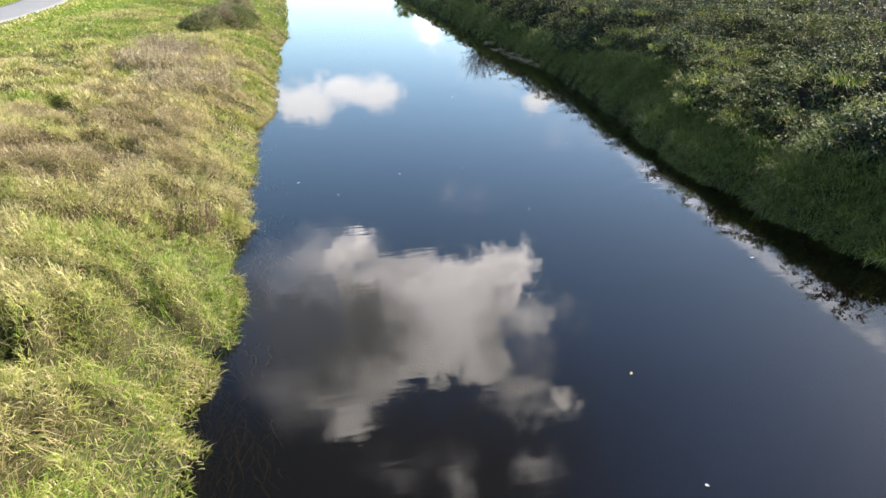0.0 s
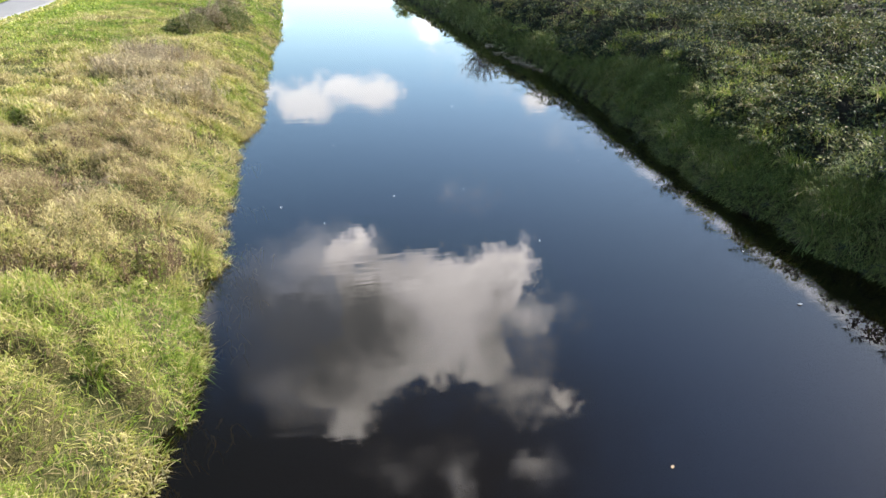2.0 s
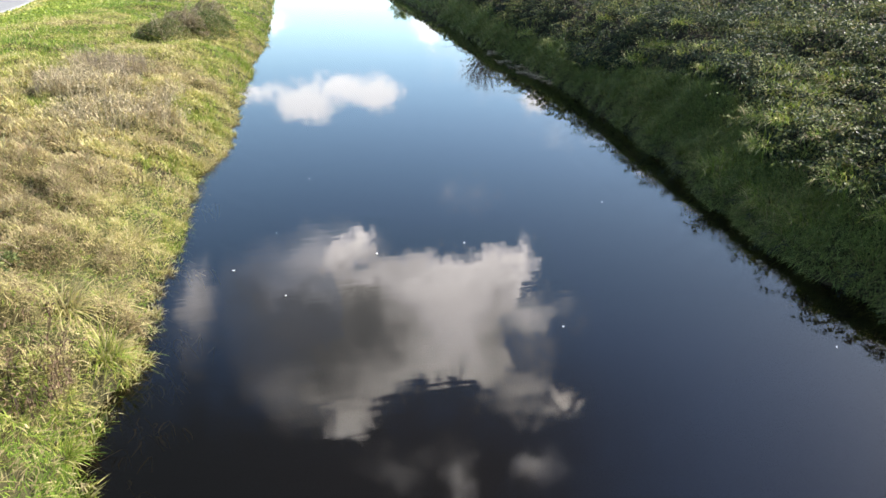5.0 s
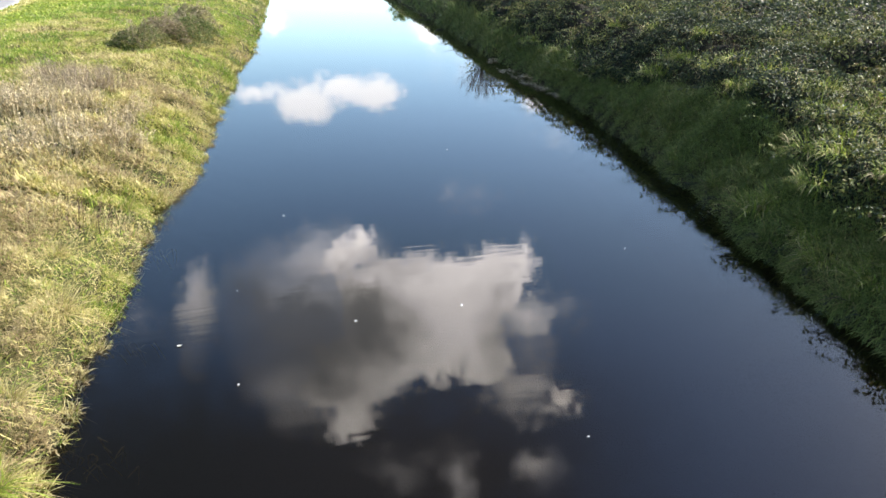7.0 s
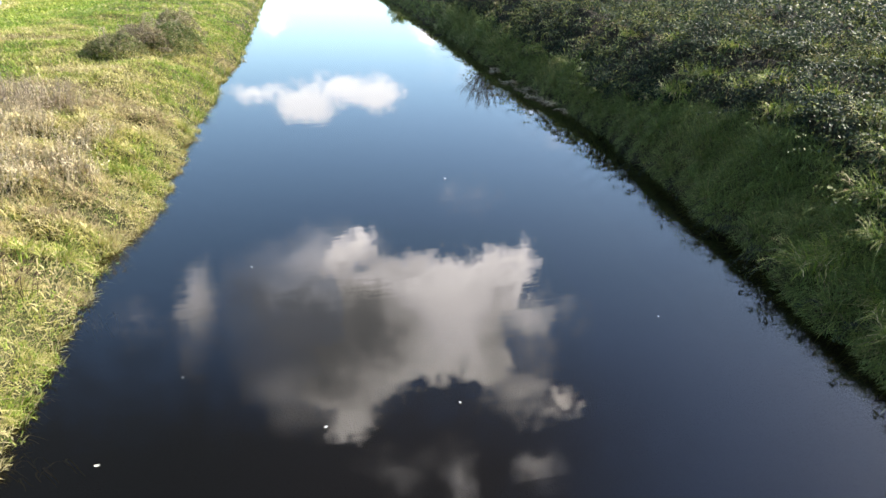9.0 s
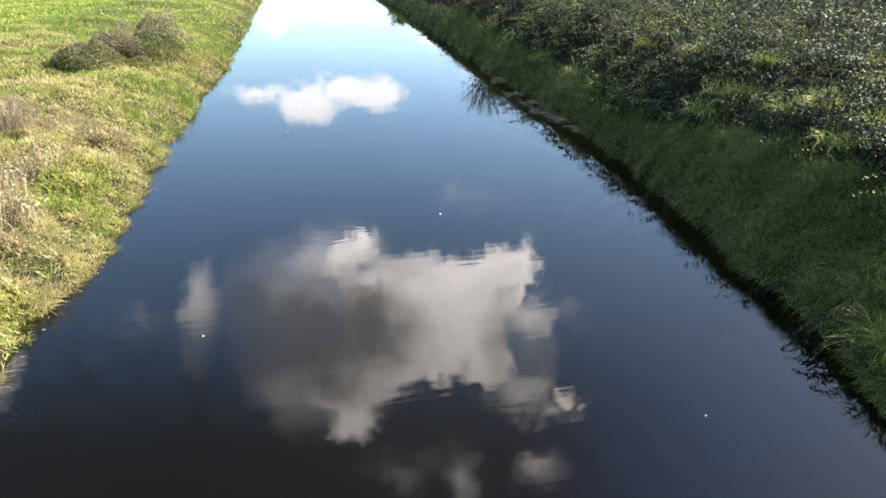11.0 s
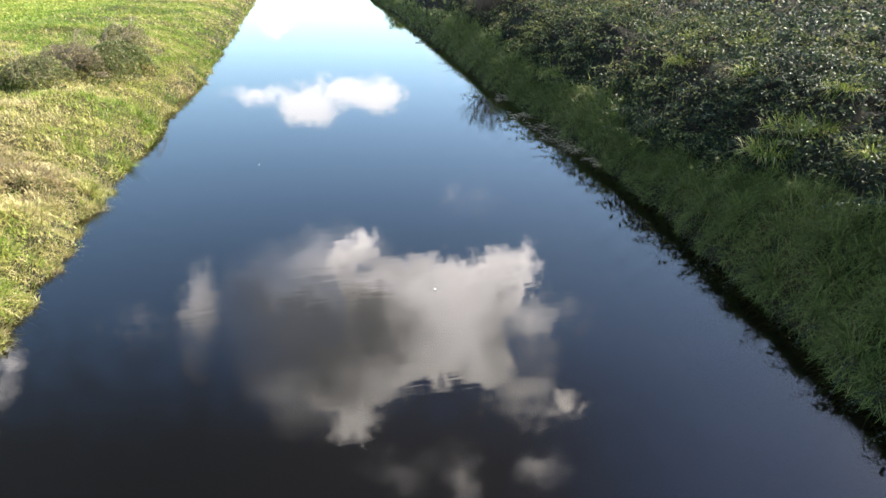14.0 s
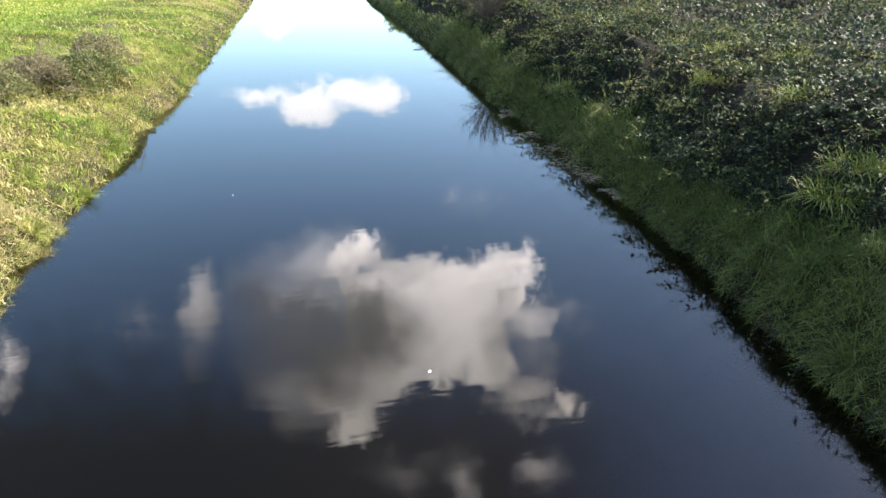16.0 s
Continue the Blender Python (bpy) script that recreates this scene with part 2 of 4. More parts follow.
def asphalt_material():
    mat, m = material("asphalt")
    place = m.put("ShaderNodeNewGeometry").outputs["Position"]
    a, b = m.noise(place, 0.9, 5.0).outputs["Fac"], m.noise(place, 90.0, 4.0, 0.7).outputs["Fac"]
    col = m.ramp(m.math("MULTIPLY_ADD", b, 0.6, m.math("MULTIPLY", a, 0.4)), [(0.3, (0.13, 0.13, 0.135)), (0.7, (0.24, 0.235, 0.235))])
    bump = m.put("ShaderNodeBump", {"Height": b, "Distance": 0.006, "Strength": 0.7})
    finish(m, m.put("ShaderNodeBsdfPrincipled", {"Base Color": col, "Roughness": 0.85, "Normal": bump.outputs[0]}).outputs[0])
    return mat


def water_material():
    mat, m = material("river_water")
    place = m.put("ShaderNodeNewGeometry").outputs["Position"]
    fine = m.noise(m.vec("MULTIPLY", place, (0.34, 1.6, 1.0)).outputs[0], 3.6, 1.0, 0.45, 0.4).outputs["Fac"]
    broad = m.noise(m.vec("MULTIPLY", place, (0.7, 1.0, 1.0)).outputs[0], 1.1, 2.0, 0.5).outputs["Fac"]
    calm = m.span(m.noise(place, 0.22, 3.0).outputs["Fac"], 0.40, 0.64, 0.22, 1.2)
    calm = m.math("MULTIPLY", calm, m.span(m.put("ShaderNodeSeparateXYZ", {0: place}).outputs[1], 20.0, 44.0, 1.0, 0.08))
    stripe = m.noise(m.vec("MULTIPLY", place, (0.45, 2.0, 1.0)).outputs[0], 1.0, 1.0, 0.5, 0.3).outputs["Fac"]
    gust = m.span(m.noise(place, 0.31, 3.0).outputs["Fac"], 0.42, 0.62, 0.15, 1.0)
    far = m.span(m.put("ShaderNodeSeparateXYZ", {0: place}).outputs[1], 30.0, 64.0, 1.0, 0.12)
    gust, broad = m.math("MULTIPLY", gust, far), m.math("MULTIPLY", broad, far)
    height = m.math("ADD", m.math("MULTIPLY", m.math("MULTIPLY", fine, calm), 1.1), m.math("MULTIPLY_ADD", broad, 0.7, m.math("MULTIPLY", m.math("MULTIPLY", stripe, gust), 1.0)))
    bump = m.put("ShaderNodeBump", {"Height": height, "Distance": RIPPLE, "Strength": 1.0, "Filter Width": 1.0}).outputs[0]
    fres = m.put("ShaderNodeFresnel", {"IOR": 1.333, "Normal": bump}).outputs[0]
    deep = m.put("ShaderNodeBsdfTransparent", {"Color": (0.52, 0.40, 0.22, 1)})
    murk = m.put("ShaderNodeBsdfDiffuse", {"Color": (0.007, 0.006, 0.004, 1)})
    body = m.put("ShaderNodeMixShader", {0: 0.30, 1: deep.outputs[0], 2: murk.outputs[0]})
    gloss = m.put("ShaderNodeBsdfGlossy", {"Color": (1, 1, 1, 1), "Roughness": 0.0, "Normal": bump})
    finish(m, m.put("ShaderNodeMixShader", {0: fres, 1: body.outputs[0], 2: gloss.outputs[0]}).outputs[0])
    return mat


RIPPLE = 0.0009
M_SOIL, M_ASPHALT, M_WATER = soil_material(), asphalt_material(), water_material()


def bark_material():
    mat, m = material("bark")
    place = m.put("ShaderNodeNewGeometry").outputs["Position"]
    a = m.noise(m.vec("MULTIPLY", place, (6, 6, 1.2)).outputs[0], 4.0, 5.0).outputs["Fac"]
    col = m.ramp(a, [(0.3, (0.022, 0.018, 0.014)), (0.7, (0.065, 0.052, 0.042))])
    bump = m.put("ShaderNodeBump", {"Height": a, "Distance": 0.02})
    finish(m, m.put("ShaderNodeBsdfPrincipled", {"Base Color": col, "Roughness": 0.9, "Normal": bump.outputs[0]}).outputs[0])
    return mat


M_BARK = bark_material()


def mat_material(name, stops):
    mat, m = material(name)
    place = m.put("ShaderNodeNewGeometry").outputs["Position"]
    a, b = m.noise(place, 5.0, 5.0, 0.65).outputs["Fac"], m.noise(place, 30.0, 5.0, 0.7, 1.0).outputs["Fac"]
    col = m.ramp(m.math("MULTIPLY_ADD", b, 0.6, m.math("MULTIPLY", a, 0.4)), stops)
    bump = m.put("ShaderNodeBump", {"Height": b, "Distance": 0.08, "Strength": 1.0})
    finish(m, m.put("ShaderNodeBsdfPrincipled", {"Base Color": col, "Roughness": 0.95, "Specular IOR Level": 0.05, "Normal": bump.outputs[0]}).outputs[0])
    return mat


# near-black tones put the shade beneath the brambles into the colour
M_CANE_SHADE = mat_material("dead_cane_shade", [(0.35, (0.012, 0.011, 0.009)), (0.5, (0.030, 0.028, 0.020)), (0.68, (0.07, 0.06, 0.045))])
M_TURF = mat_material("dead_grass_mat", [(0.32, (0.035, 0.038, 0.014)), (0.5, (0.10, 0.09, 0.038)), (0.68, (0.24, 0.20, 0.10))])

# ---------------------------------------------------------------- the lie of the land
RNG = np.random.default_rng(7)
LATTICE = np.random.default_rng(11).random((256, 256))


def field(x, y, size, seed=0):
    """Smooth noise between 0 and 1 with bumps of about that size."""
    x, y = np.asarray(x, float) / size + 17.3 * seed, np.asarray(y, float) / size + 41.7 * seed
    i, j = np.floor(x).astype(int), np.floor(y).astype(int)
    u, v = x - i, y - j
    u, v = u * u * (3 - 2 * u), v * v * (3 - 2 * v)
    g = lambda p, q: LATTICE[p % 256, q % 256]
    return (g(i, j) * (1 - u) + g(i + 1, j) * u) * (1 - v) + (g(i, j + 1) * (1 - u) + g(i + 1, j + 1) * u) * v


def rough(x, y, size, seed=0):
    return 0.55 * field(x, y, size, seed) + 0.3 * field(x, y, size / 2.1, seed + 1) + 0.15 * field(x, y, size / 4.7, seed + 2)


LEFT_Y = (-40, 6.2, 8.4, 10.5, 11.2, 13.5, 18.5, 20.5, 22.8, 24.9, 27, 29, 31, 38, 44, 50, 60, 85, 300)
LEFT_X = (-2.4, -1.8, -1.6, -1.40, -1.45, -1.55, -1.42, -1.52, -1.50, -1.08, -0.98, -1.08, -1.08, -1.06, -1.12, -0.62, -0.70, -0.75, -1.5)
RIGHT_Y = (-40, 8.6, 12, 13.8, 15.6, 17.2, 18.5, 20, 21, 22.5, 24, 25, 26, 27.3, 30, 32, 34, 36, 40, 43, 46, 50, 63, 79, 120, 300)
RIGHT_X = (9.2, 9.3, 9.02, 8.96, 9.06, 9.2, 9.46, 9.74, 9.9, 10.06, 10.18, 10.32, 10.48, 10.72, 10.78, 10.84, 10.98, 11.0, 11.1, 11.0, 11.05, 11.35, 11.8, 12.2, 13.0, 16.0)
UNDERCUT_Y, UNDERCUT = (16, 21, 45, 60), (0.03, 0.12, 0.12, 0.05)      # height of the bare edge of the shaded bank


def left_shore(y):
    return np.interp(y, LEFT_Y, LEFT_X) + 0.32 * (field(0, y, 1.1, 3) - 0.5) + 0.30 * (field(0, y, 0.42, 4) - 0.5)


def right_shore(y):
    return np.interp(y, RIGHT_Y, RIGHT_X) + 0.25 * (field(9, y, 1.6, 5) - 0.5) + 0.28 * (field(9, y, 0.5, 6) - 0.5)


LEFT_S = (-6.0, -1.2, -0.1, 0.0, 0.15, 0.5, 1.0, 1.5, 2.0, 3.0, 5.0, 8.0, 11.0, 14.0, 30.0, 40.0, 70.0)
LEFT_Z = (-1.6, -0.8, -0.2, -0.04, 0.08, 0.36, 0.62, 0.80, 0.98, 1.24, 1.5, 1.8, 2.0, 2.08, 2.08, 1.6, 1.3)
RIGHT_S = (-6.0, -1.2, -0.1, 0.0, 0.2, 0.5, 1.0, 1.4, 1.8, 2.4, 4.0, 8.0, 14.0, 30.0, 60.0)
RIGHT_Z = (-1.6, -0.9, -0.25, -0.04, 0.12, 0.36, 0.72, 0.96, 1.15, 1.32, 1.50, 1.7, 1.7, 1.6, 1.2)


def gentle(y):
    """The shaded bank is lower and less steep at the start of the walk."""
    return np.interp(y, (12, 19), (0.88, 1.0))


def ground_z(x, y):
    x, y = np.asarray(x, float), np.asarray(y, float)
    sl, sr = left_shore(y) - x, x - right_shore(y)
    z = np.where(sl > sr, np.interp(sl, LEFT_S, LEFT_Z), np.interp(sr, RIGHT_S, RIGHT_Z) * np.where(sr > 0, gentle(y), 1.0))
    z = z + np.interp(y, UNDERCUT_Y, UNDERCUT) * np.clip(sr / 0.07, 0, 1) * np.clip(1.3 - sr / 1.2, 0, 1)
    s = np.maximum(sl, sr)
    lawn = np.clip((sl - 9.0) / 2.0, 0, 1)
    bumps = 0.30 * (rough(x, y, 1.5, 8) - 0.5) + 0.35 * (field(x, y, 4.5, 12) - 0.5) + np.clip((sr - 0.8) / 1.8, 0, 1) * 0.4 * (field(x, y, 2.4, 14) - 0.5) + np.clip(sl / 2, 0, 1) * 0.35 * (field(x, y, 1.9, 15) - 0.5)
    return z + bumps * np.clip(s / 1.0, 0, 1) * (1 - 0.85 * lawn)


def mesh_of(name, verts, tris, mat, dry=None, smooth=False):
    me = bpy.data.meshes.new(name)
    verts, tris = np.asarray(verts, np.float32), np.asarray(tris, np.int32)
    me.vertices.add(len(verts))
    me.vertices.foreach_set("co", verts.ravel())
    k = tris.shape[1]
    me.loops.add(tris.size)
    me.loops.foreach_set("vertex_index", tris.ravel())
    me.polygons.add(len(tris))
    me.polygons.foreach_set("loop_start", np.arange(0, tris.size, k, dtype=np.int32))
    if smooth:
        me.polygons.foreach_set("use_smooth", np.ones(len(tris), bool))
    if dry is not None:
        me.attributes.new("dry", "FLOAT", "POINT").data.foreach_set("value", np.asarray(dry, np.float32))
    me.update(calc_edges=True)
    me.materials.append(mat)
    return me


def steps(*runs):
    """Positions along an axis: (from, to, spacing) runs."""
    return np.concatenate([np.arange(a, b, s) for a, b, s in runs] + [[runs[-1][1]]])


def build_ground():
    xs = steps((-900, -100, 80), (-100, -24, 4), (-24, -10, 0.5), (-10, -3, 0.3), (-3, 0.6, 0.12), (0.6, 8.4, 0.8), (8.4, 12, 0.075), (12, 13.5, 0.15), (13.5, 20, 0.3), (20, 40, 1.5), (40, 120, 8), (120, 900, 80))
    ys = steps((-300, -20, 20), (-20, 3, 1), (3, 34, 0.22), (34, 70, 0.45), (70, 130, 1.2), (130, 300, 8), (300, 2400, 100))
    gx, gy = np.meshgrid(xs, ys)
    v = np.stack([gx, gy, ground_z(gx, gy)], -1).reshape(-1, 3)
    i = np.arange(len(xs) * len(ys)).reshape(len(ys), len(xs))
    q = np.stack([i[:-1, :-1], i[:-1, 1:], i[1:, 1:], i[1:, :-1]], -1).reshape(-1, 4)
    tagged(new("ground", mesh_of("ground", v, q, M_SOIL, smooth=True)), "earth of two grassy river banks and flat fields, darkened for shade in the gaps", "ground", kind="structure")


def build_water():
    ys = steps((-300, 300, 10), (300, 2300, 200))
    l, r = left_shore(ys) - 0.6, right_shore(ys) + 0.6
    v = np.concatenate([np.stack([l, ys, 0 * ys], -1), np.stack([r, ys, 0 * ys], -1)])
    n = len(ys)
    i = np.arange(n - 1)
    tagged(new("water", mesh_of("water", v, np.stack([i, i + n, i + n + 1, i + 1], -1), M_WATER)), "calm dark brown river water mirroring sky and clouds", "water", kind="structure")


PATH_Y, PATH_X, PATH_WIDTH = (-60, 20, 41, 55, 65, 75, 100, 400), (-15.5, -14.2, -14.5, -15.4, -17.0, -19.8, -31.0, -180.0), 3.6      # its edge towards the river


def path_edge(y):
    y = np.asarray(y, float)
    return sum(np.interp(y + d, PATH_Y, PATH_X) for d in (-8, -4, 0, 4, 8)) / 5


def build_path():
    ys = steps((-60, 20, 2), (20, 110, 0.8), (110, 300, 10))
    edge = path_edge(ys)
    across = np.linspace(-PATH_WIDTH, 0, 11)
    rows = []
    for k, o in enumerate(across):
        wob = 0.08 * (field(ys, 3 * k, 1.2, 20) - 0.5) if k in (0, 10) else 0
        rows.append(np.stack([edge + o + wob, ys, 2.13 + 0.03 * (1 - ((o + PATH_WIDTH / 2) / (PATH_WIDTH / 2)) ** 2) + 0 * ys], -1))
    top = np.stack(rows, 1)
    low = top[:, [0, -1]].copy()
    low[..., 2] -= 0.3
    full = np.concatenate([low[:, :1], top, low[:, 1:]], 1)
    n, k = full.shape[:2]
    i = np.arange(n * k).reshape(n, k)
    q = np.stack([i[:-1, :-1], i[:-1, 1:], i[1:, 1:], i[1:, :-1]], -1).reshape(-1, 4)
    tagged(new("footpath", mesh_of("footpath", full.reshape(-1, 3), q, M_ASPHALT)), "grey asphalt footpath along the top of the bank", "path", kind="structure")


build_ground()
build_water()
build_path()

# ---------------------------------------------------------------- plants


def blade_mesh(base, length, width, az, lean, droop, fine=True):
    """Verts and triangles of bent, tapered blades. lean: how far the tip goes sideways, of its length."""
    n = len(base)
    way = np.stack([np.cos(az), np.sin(az), 0 * az], -1)
    side = np.stack([-np.sin(az), np.cos(az), 0 * az], -1) * (width / 2)[:, None]
    L, lean, droop = length[:, None], lean[:, None], droop[:, None]
    up = np.array([0, 0, 1.0])
    rise = np.sqrt(np.clip(1 - lean ** 2, 0.05, 1))
    at = lambda q: base + way * L * lean * 1.1 * q ** 1.5 + up * L * (rise * q - 1.15 * droop * q ** 2)
    rows = [(0.0, 0.65), (0.38, 1.0), (0.72, 0.75)] if fine else [(0.0, 0.8), (0.5, 1.0)]
    k = 2 * len(rows) + 1
    v = np.stack([p for q, w in rows for p in (at(q) - side * w, at(q) + side * w)] + [at(1.0)], 1).reshape(-1, 3)
    i = (np.arange(n) * k)[:, None]
    cells = [i + c for r in range(len(rows) - 1) for c in ([2 * r, 2 * r + 1, 2 * r + 3], [2 * r, 2 * r + 3, 2 * r + 2])] + [i + [k - 3, k - 2, k - 1]]
    return v, np.concatenate(cells, 1).reshape(-1, 3)


def leaf_mesh(base, length, width, az, pitch, roll):
    """Folded pointed leaves: four triangles each."""
    n = len(base)
    ca, sa, cp, sp = np.cos(az), np.sin(az), np.cos(pitch), np.sin(pitch)
    way = np.stack([ca * cp, sa * cp, sp], -1)
    side = np.stack([-sa, ca, 0 * ca], -1)
    norm = np.cross(way, side)
    norm *= np.sign(norm[:, 2:3] + 1e-6)
    side = side * np.cos(roll)[:, None] + norm * np.sin(roll)[:, None]
    L, W = length[:, None], width[:, None]
    mid = base + way * L * 0.45
    v = np.stack([base, mid + side * W / 2 + norm * W * 0.12, base + way * L - norm * L * 0.12, mid - side * W / 2 + norm * W * 0.12], 1).reshape(-1, 3)
    i = (np.arange(n) * 4)[:, None]
    tri = np.concatenate([i + [0, 1, 2], i + [0, 2, 3]], 1).reshape(-1, 3)
    return v, tri


def tube(points, radii, sides=5):
    """A tapered tube along points."""
    points = np.asarray(points, float)
    d = np.gradient(points, axis=0)
    d /= np.linalg.norm(d, axis=1)[:, None] + 1e-9
    ref = np.where(np.abs(d[:, 2:3]) > 0.9, [[1.0, 0, 0]], [[0, 0, 1.0]])
    a = np.cross(d, ref)
    a /= np.linalg.norm(a, axis=1)[:, None] + 1e-9
    b = np.cross(d, a)
    th = np.arange(sides) * 2 * np.pi / sides
    ring = a[:, None] * np.cos(th)[None, :, None] + b[:, None] * np.sin(th)[None, :, None]
    v = points[:, None] + ring * np.asarray(radii)[:, None, None]
    n = len(points)
    i = np.arange(n * sides).reshape(n, sides)
    j = np.roll(i, -1, 1)
    q = np.stack([i[:-1], j[:-1], j[1:], i[1:]], -1).reshape(-1, 4)
    tri = np.concatenate([q[:, :3], q[:, [0, 2, 3]]])
    return v.reshape(-1, 3), tri


def join(pieces):
    vs, ts, n = [], [], 0
    for v, t in pieces:
        vs.append(v)
        ts.append(np.asarray(t) + n)
        n += len(v)
    return np.concatenate(vs), np.concatenate(ts)


def scatter(x0, x1, y0, y1, per_m2, rng=RNG):
    n = int((x1 - x0) * (y1 - y0) * per_m2)
    return rng.uniform(x0, x1, n), rng.uniform(y0, y1, n)


def ellipse(x, y, cx, cy, rx, ry, soft=0.5):
    """1 inside a soft patch, 0 outside; the edge is uneven."""
    r = np.hypot((x - cx) / rx, (y - cy) / ry) + 0.5 * (rough(x, y, 1.2, 30) - 0.5)
    return np.clip((1 - r) / soft, 0, 1)


# patches of the left bank: middle, half sizes, how dry
DRY_PATCHES = [(-4.0, 23.0, 2.8, 6.5, 0.34), (-4.4, 16.5, 3.2, 4.5, 0.28), (-2.0, 14.4, 0.7, 1.4, 0.35), (-3.0, 30.0, 1.8, 4.0, 0.22), (-5.6, 11.5, 1.2, 1.4, 0.3), (-5.2, 14.8, 1.6, 2.2, 0.3)]
GREEN_PATCHES = [(-3.5, 7.0, 5.0, 6.0, -0.13), (-3.0, 11.0, 1.8, 2.2, -0.18), (-2.6, 7.5, 1.4, 1.2, -0.2), (-9.0, 32.0, 4.0, 9.0, -0.2), (-2.0, 34.0, 1.4, 9.0, -0.20), (-6.0, 66.0, 9.0, 22.0, -0.25)]


def left_dryness(x, y):
    d = 0.49 + 1.15 * (rough(x, y, 1.7, 40) - 0.5) + 0.5 * (field(x, y, 0.45, 46) - 0.5) + 0.25 * (field(x, y, 9.0, 44) - 0.5)
    d = d + 0.12 * np.clip((y - 13) / 4, 0, 1) * np.clip((38 - y) / 6, 0, 1)
    for cx, cy, rx, ry, a in DRY_PATCHES + GREEN_PATCHES:
        d = d + a * ellipse(x, y, cx, cy, rx, ry)
    return d


def left_cover(x, y):
    """Height of the grass over the ground of the sunny bank: steep-sided mounds with gaps between."""
    s = left_shore(y) - x
    wx, wy = x + 0.5 * (field(x, y, 0.9, 60) - 0.5), y + 0.5 * (field(x, y, 0.9, 61) - 0.5)
    big, mid = np.abs(2 * field(wx, wy, 1.25, 62) - 1) ** 0.6, np.abs(2 * field(wx, wy, 0.55, 63) - 1) ** 0.6
    hump = 0.5 * big + 0.38 * mid + 0.12 * field(x, y, 0.3, 64)
    k = np.clip(2.6 * (hump - 0.36), 0, 1)
    k = k + (0.55 - k) * np.clip((y - 30) / 10, 0, 0.75)
    tall = 0.04 + (0.30 + 0.45 * np.clip((19 - y) / 6, 0, 1)) * k * k * (3 - 2 * k)
    return tall * np.clip(0.22 + 0.75 * s, 0.15, 1) * np.clip(1.2 - 0.075 * s, 0.25, 1)


def right_cover(x, y):
    s = x - right_shore(y)
    lump = 0.5 * rough(x, y, 1.3, 64) + 0.5 * rough(x, y, 0.5, 65)
    return 0.62 * np.clip(2.2 * (lump - 0.30), 0.06, 1) * np.clip(0.16 + 0.6 * s, 0.1, 1)


def leaf_cover(x, y, cover, rng, low=0.25):
    """Starting points of leaves spread through a cover of that height, most of them near its top."""
    return ground_z(x, y) + cover * (low + (1 - low) * rng.random(len(x)) ** 0.6)


def blades_in(name, x, y, z, length, wide, az, lean, droop, dry, mat, label, rng, detailed=True):
    n = len(x)
    wide = wide * rng.uniform(0.65, 1.35, n)
    near = (y < 26) & detailed
    pieces, tone = [], []
    for pick, fine in ((near, True), (~near, False)):
        pieces.append(blade_mesh(np.stack([x, y, z], -1)[pick], length[pick], wide[pick], az[pick], lean[pick], droop[pick], fine))
        tone.append(np.repeat(np.clip(dry[pick], 0, 1), 7 if fine else 5))
    v, t = join(pieces)
    ob = new(name, mesh_of(name, v, t, mat, np.concatenate(tone)))
    return tagged(ob, label, "grass", kind="stuff")


def downhill(x, y, height, rng, mess):
    """Directions away from the tops of the mounds, with some mess."""
    e = 0.08
    gx, gy = height(x + e, y) - height(x - e, y), height(x, y + e) - height(x, y - e)
    return np.arctan2(-gy, -gx) + rng.normal(0, mess, len(x))


def gather(bands, keep_if):
    """Points over several oblong fields, each with its own density and leaf width."""
    xs, ys, ws = [], [], []
    for (x0, x1), (y0, y1), per, w in bands:
        x, y = scatter(x0, x1, y0, y1, per)
        k = keep_if(x, y)
        xs.append(x[k]), ys.append(y[k]), ws.append(np.full(k.sum(), w))
    return np.concatenate(xs), np.concatenate(ys), np.concatenate(ws)


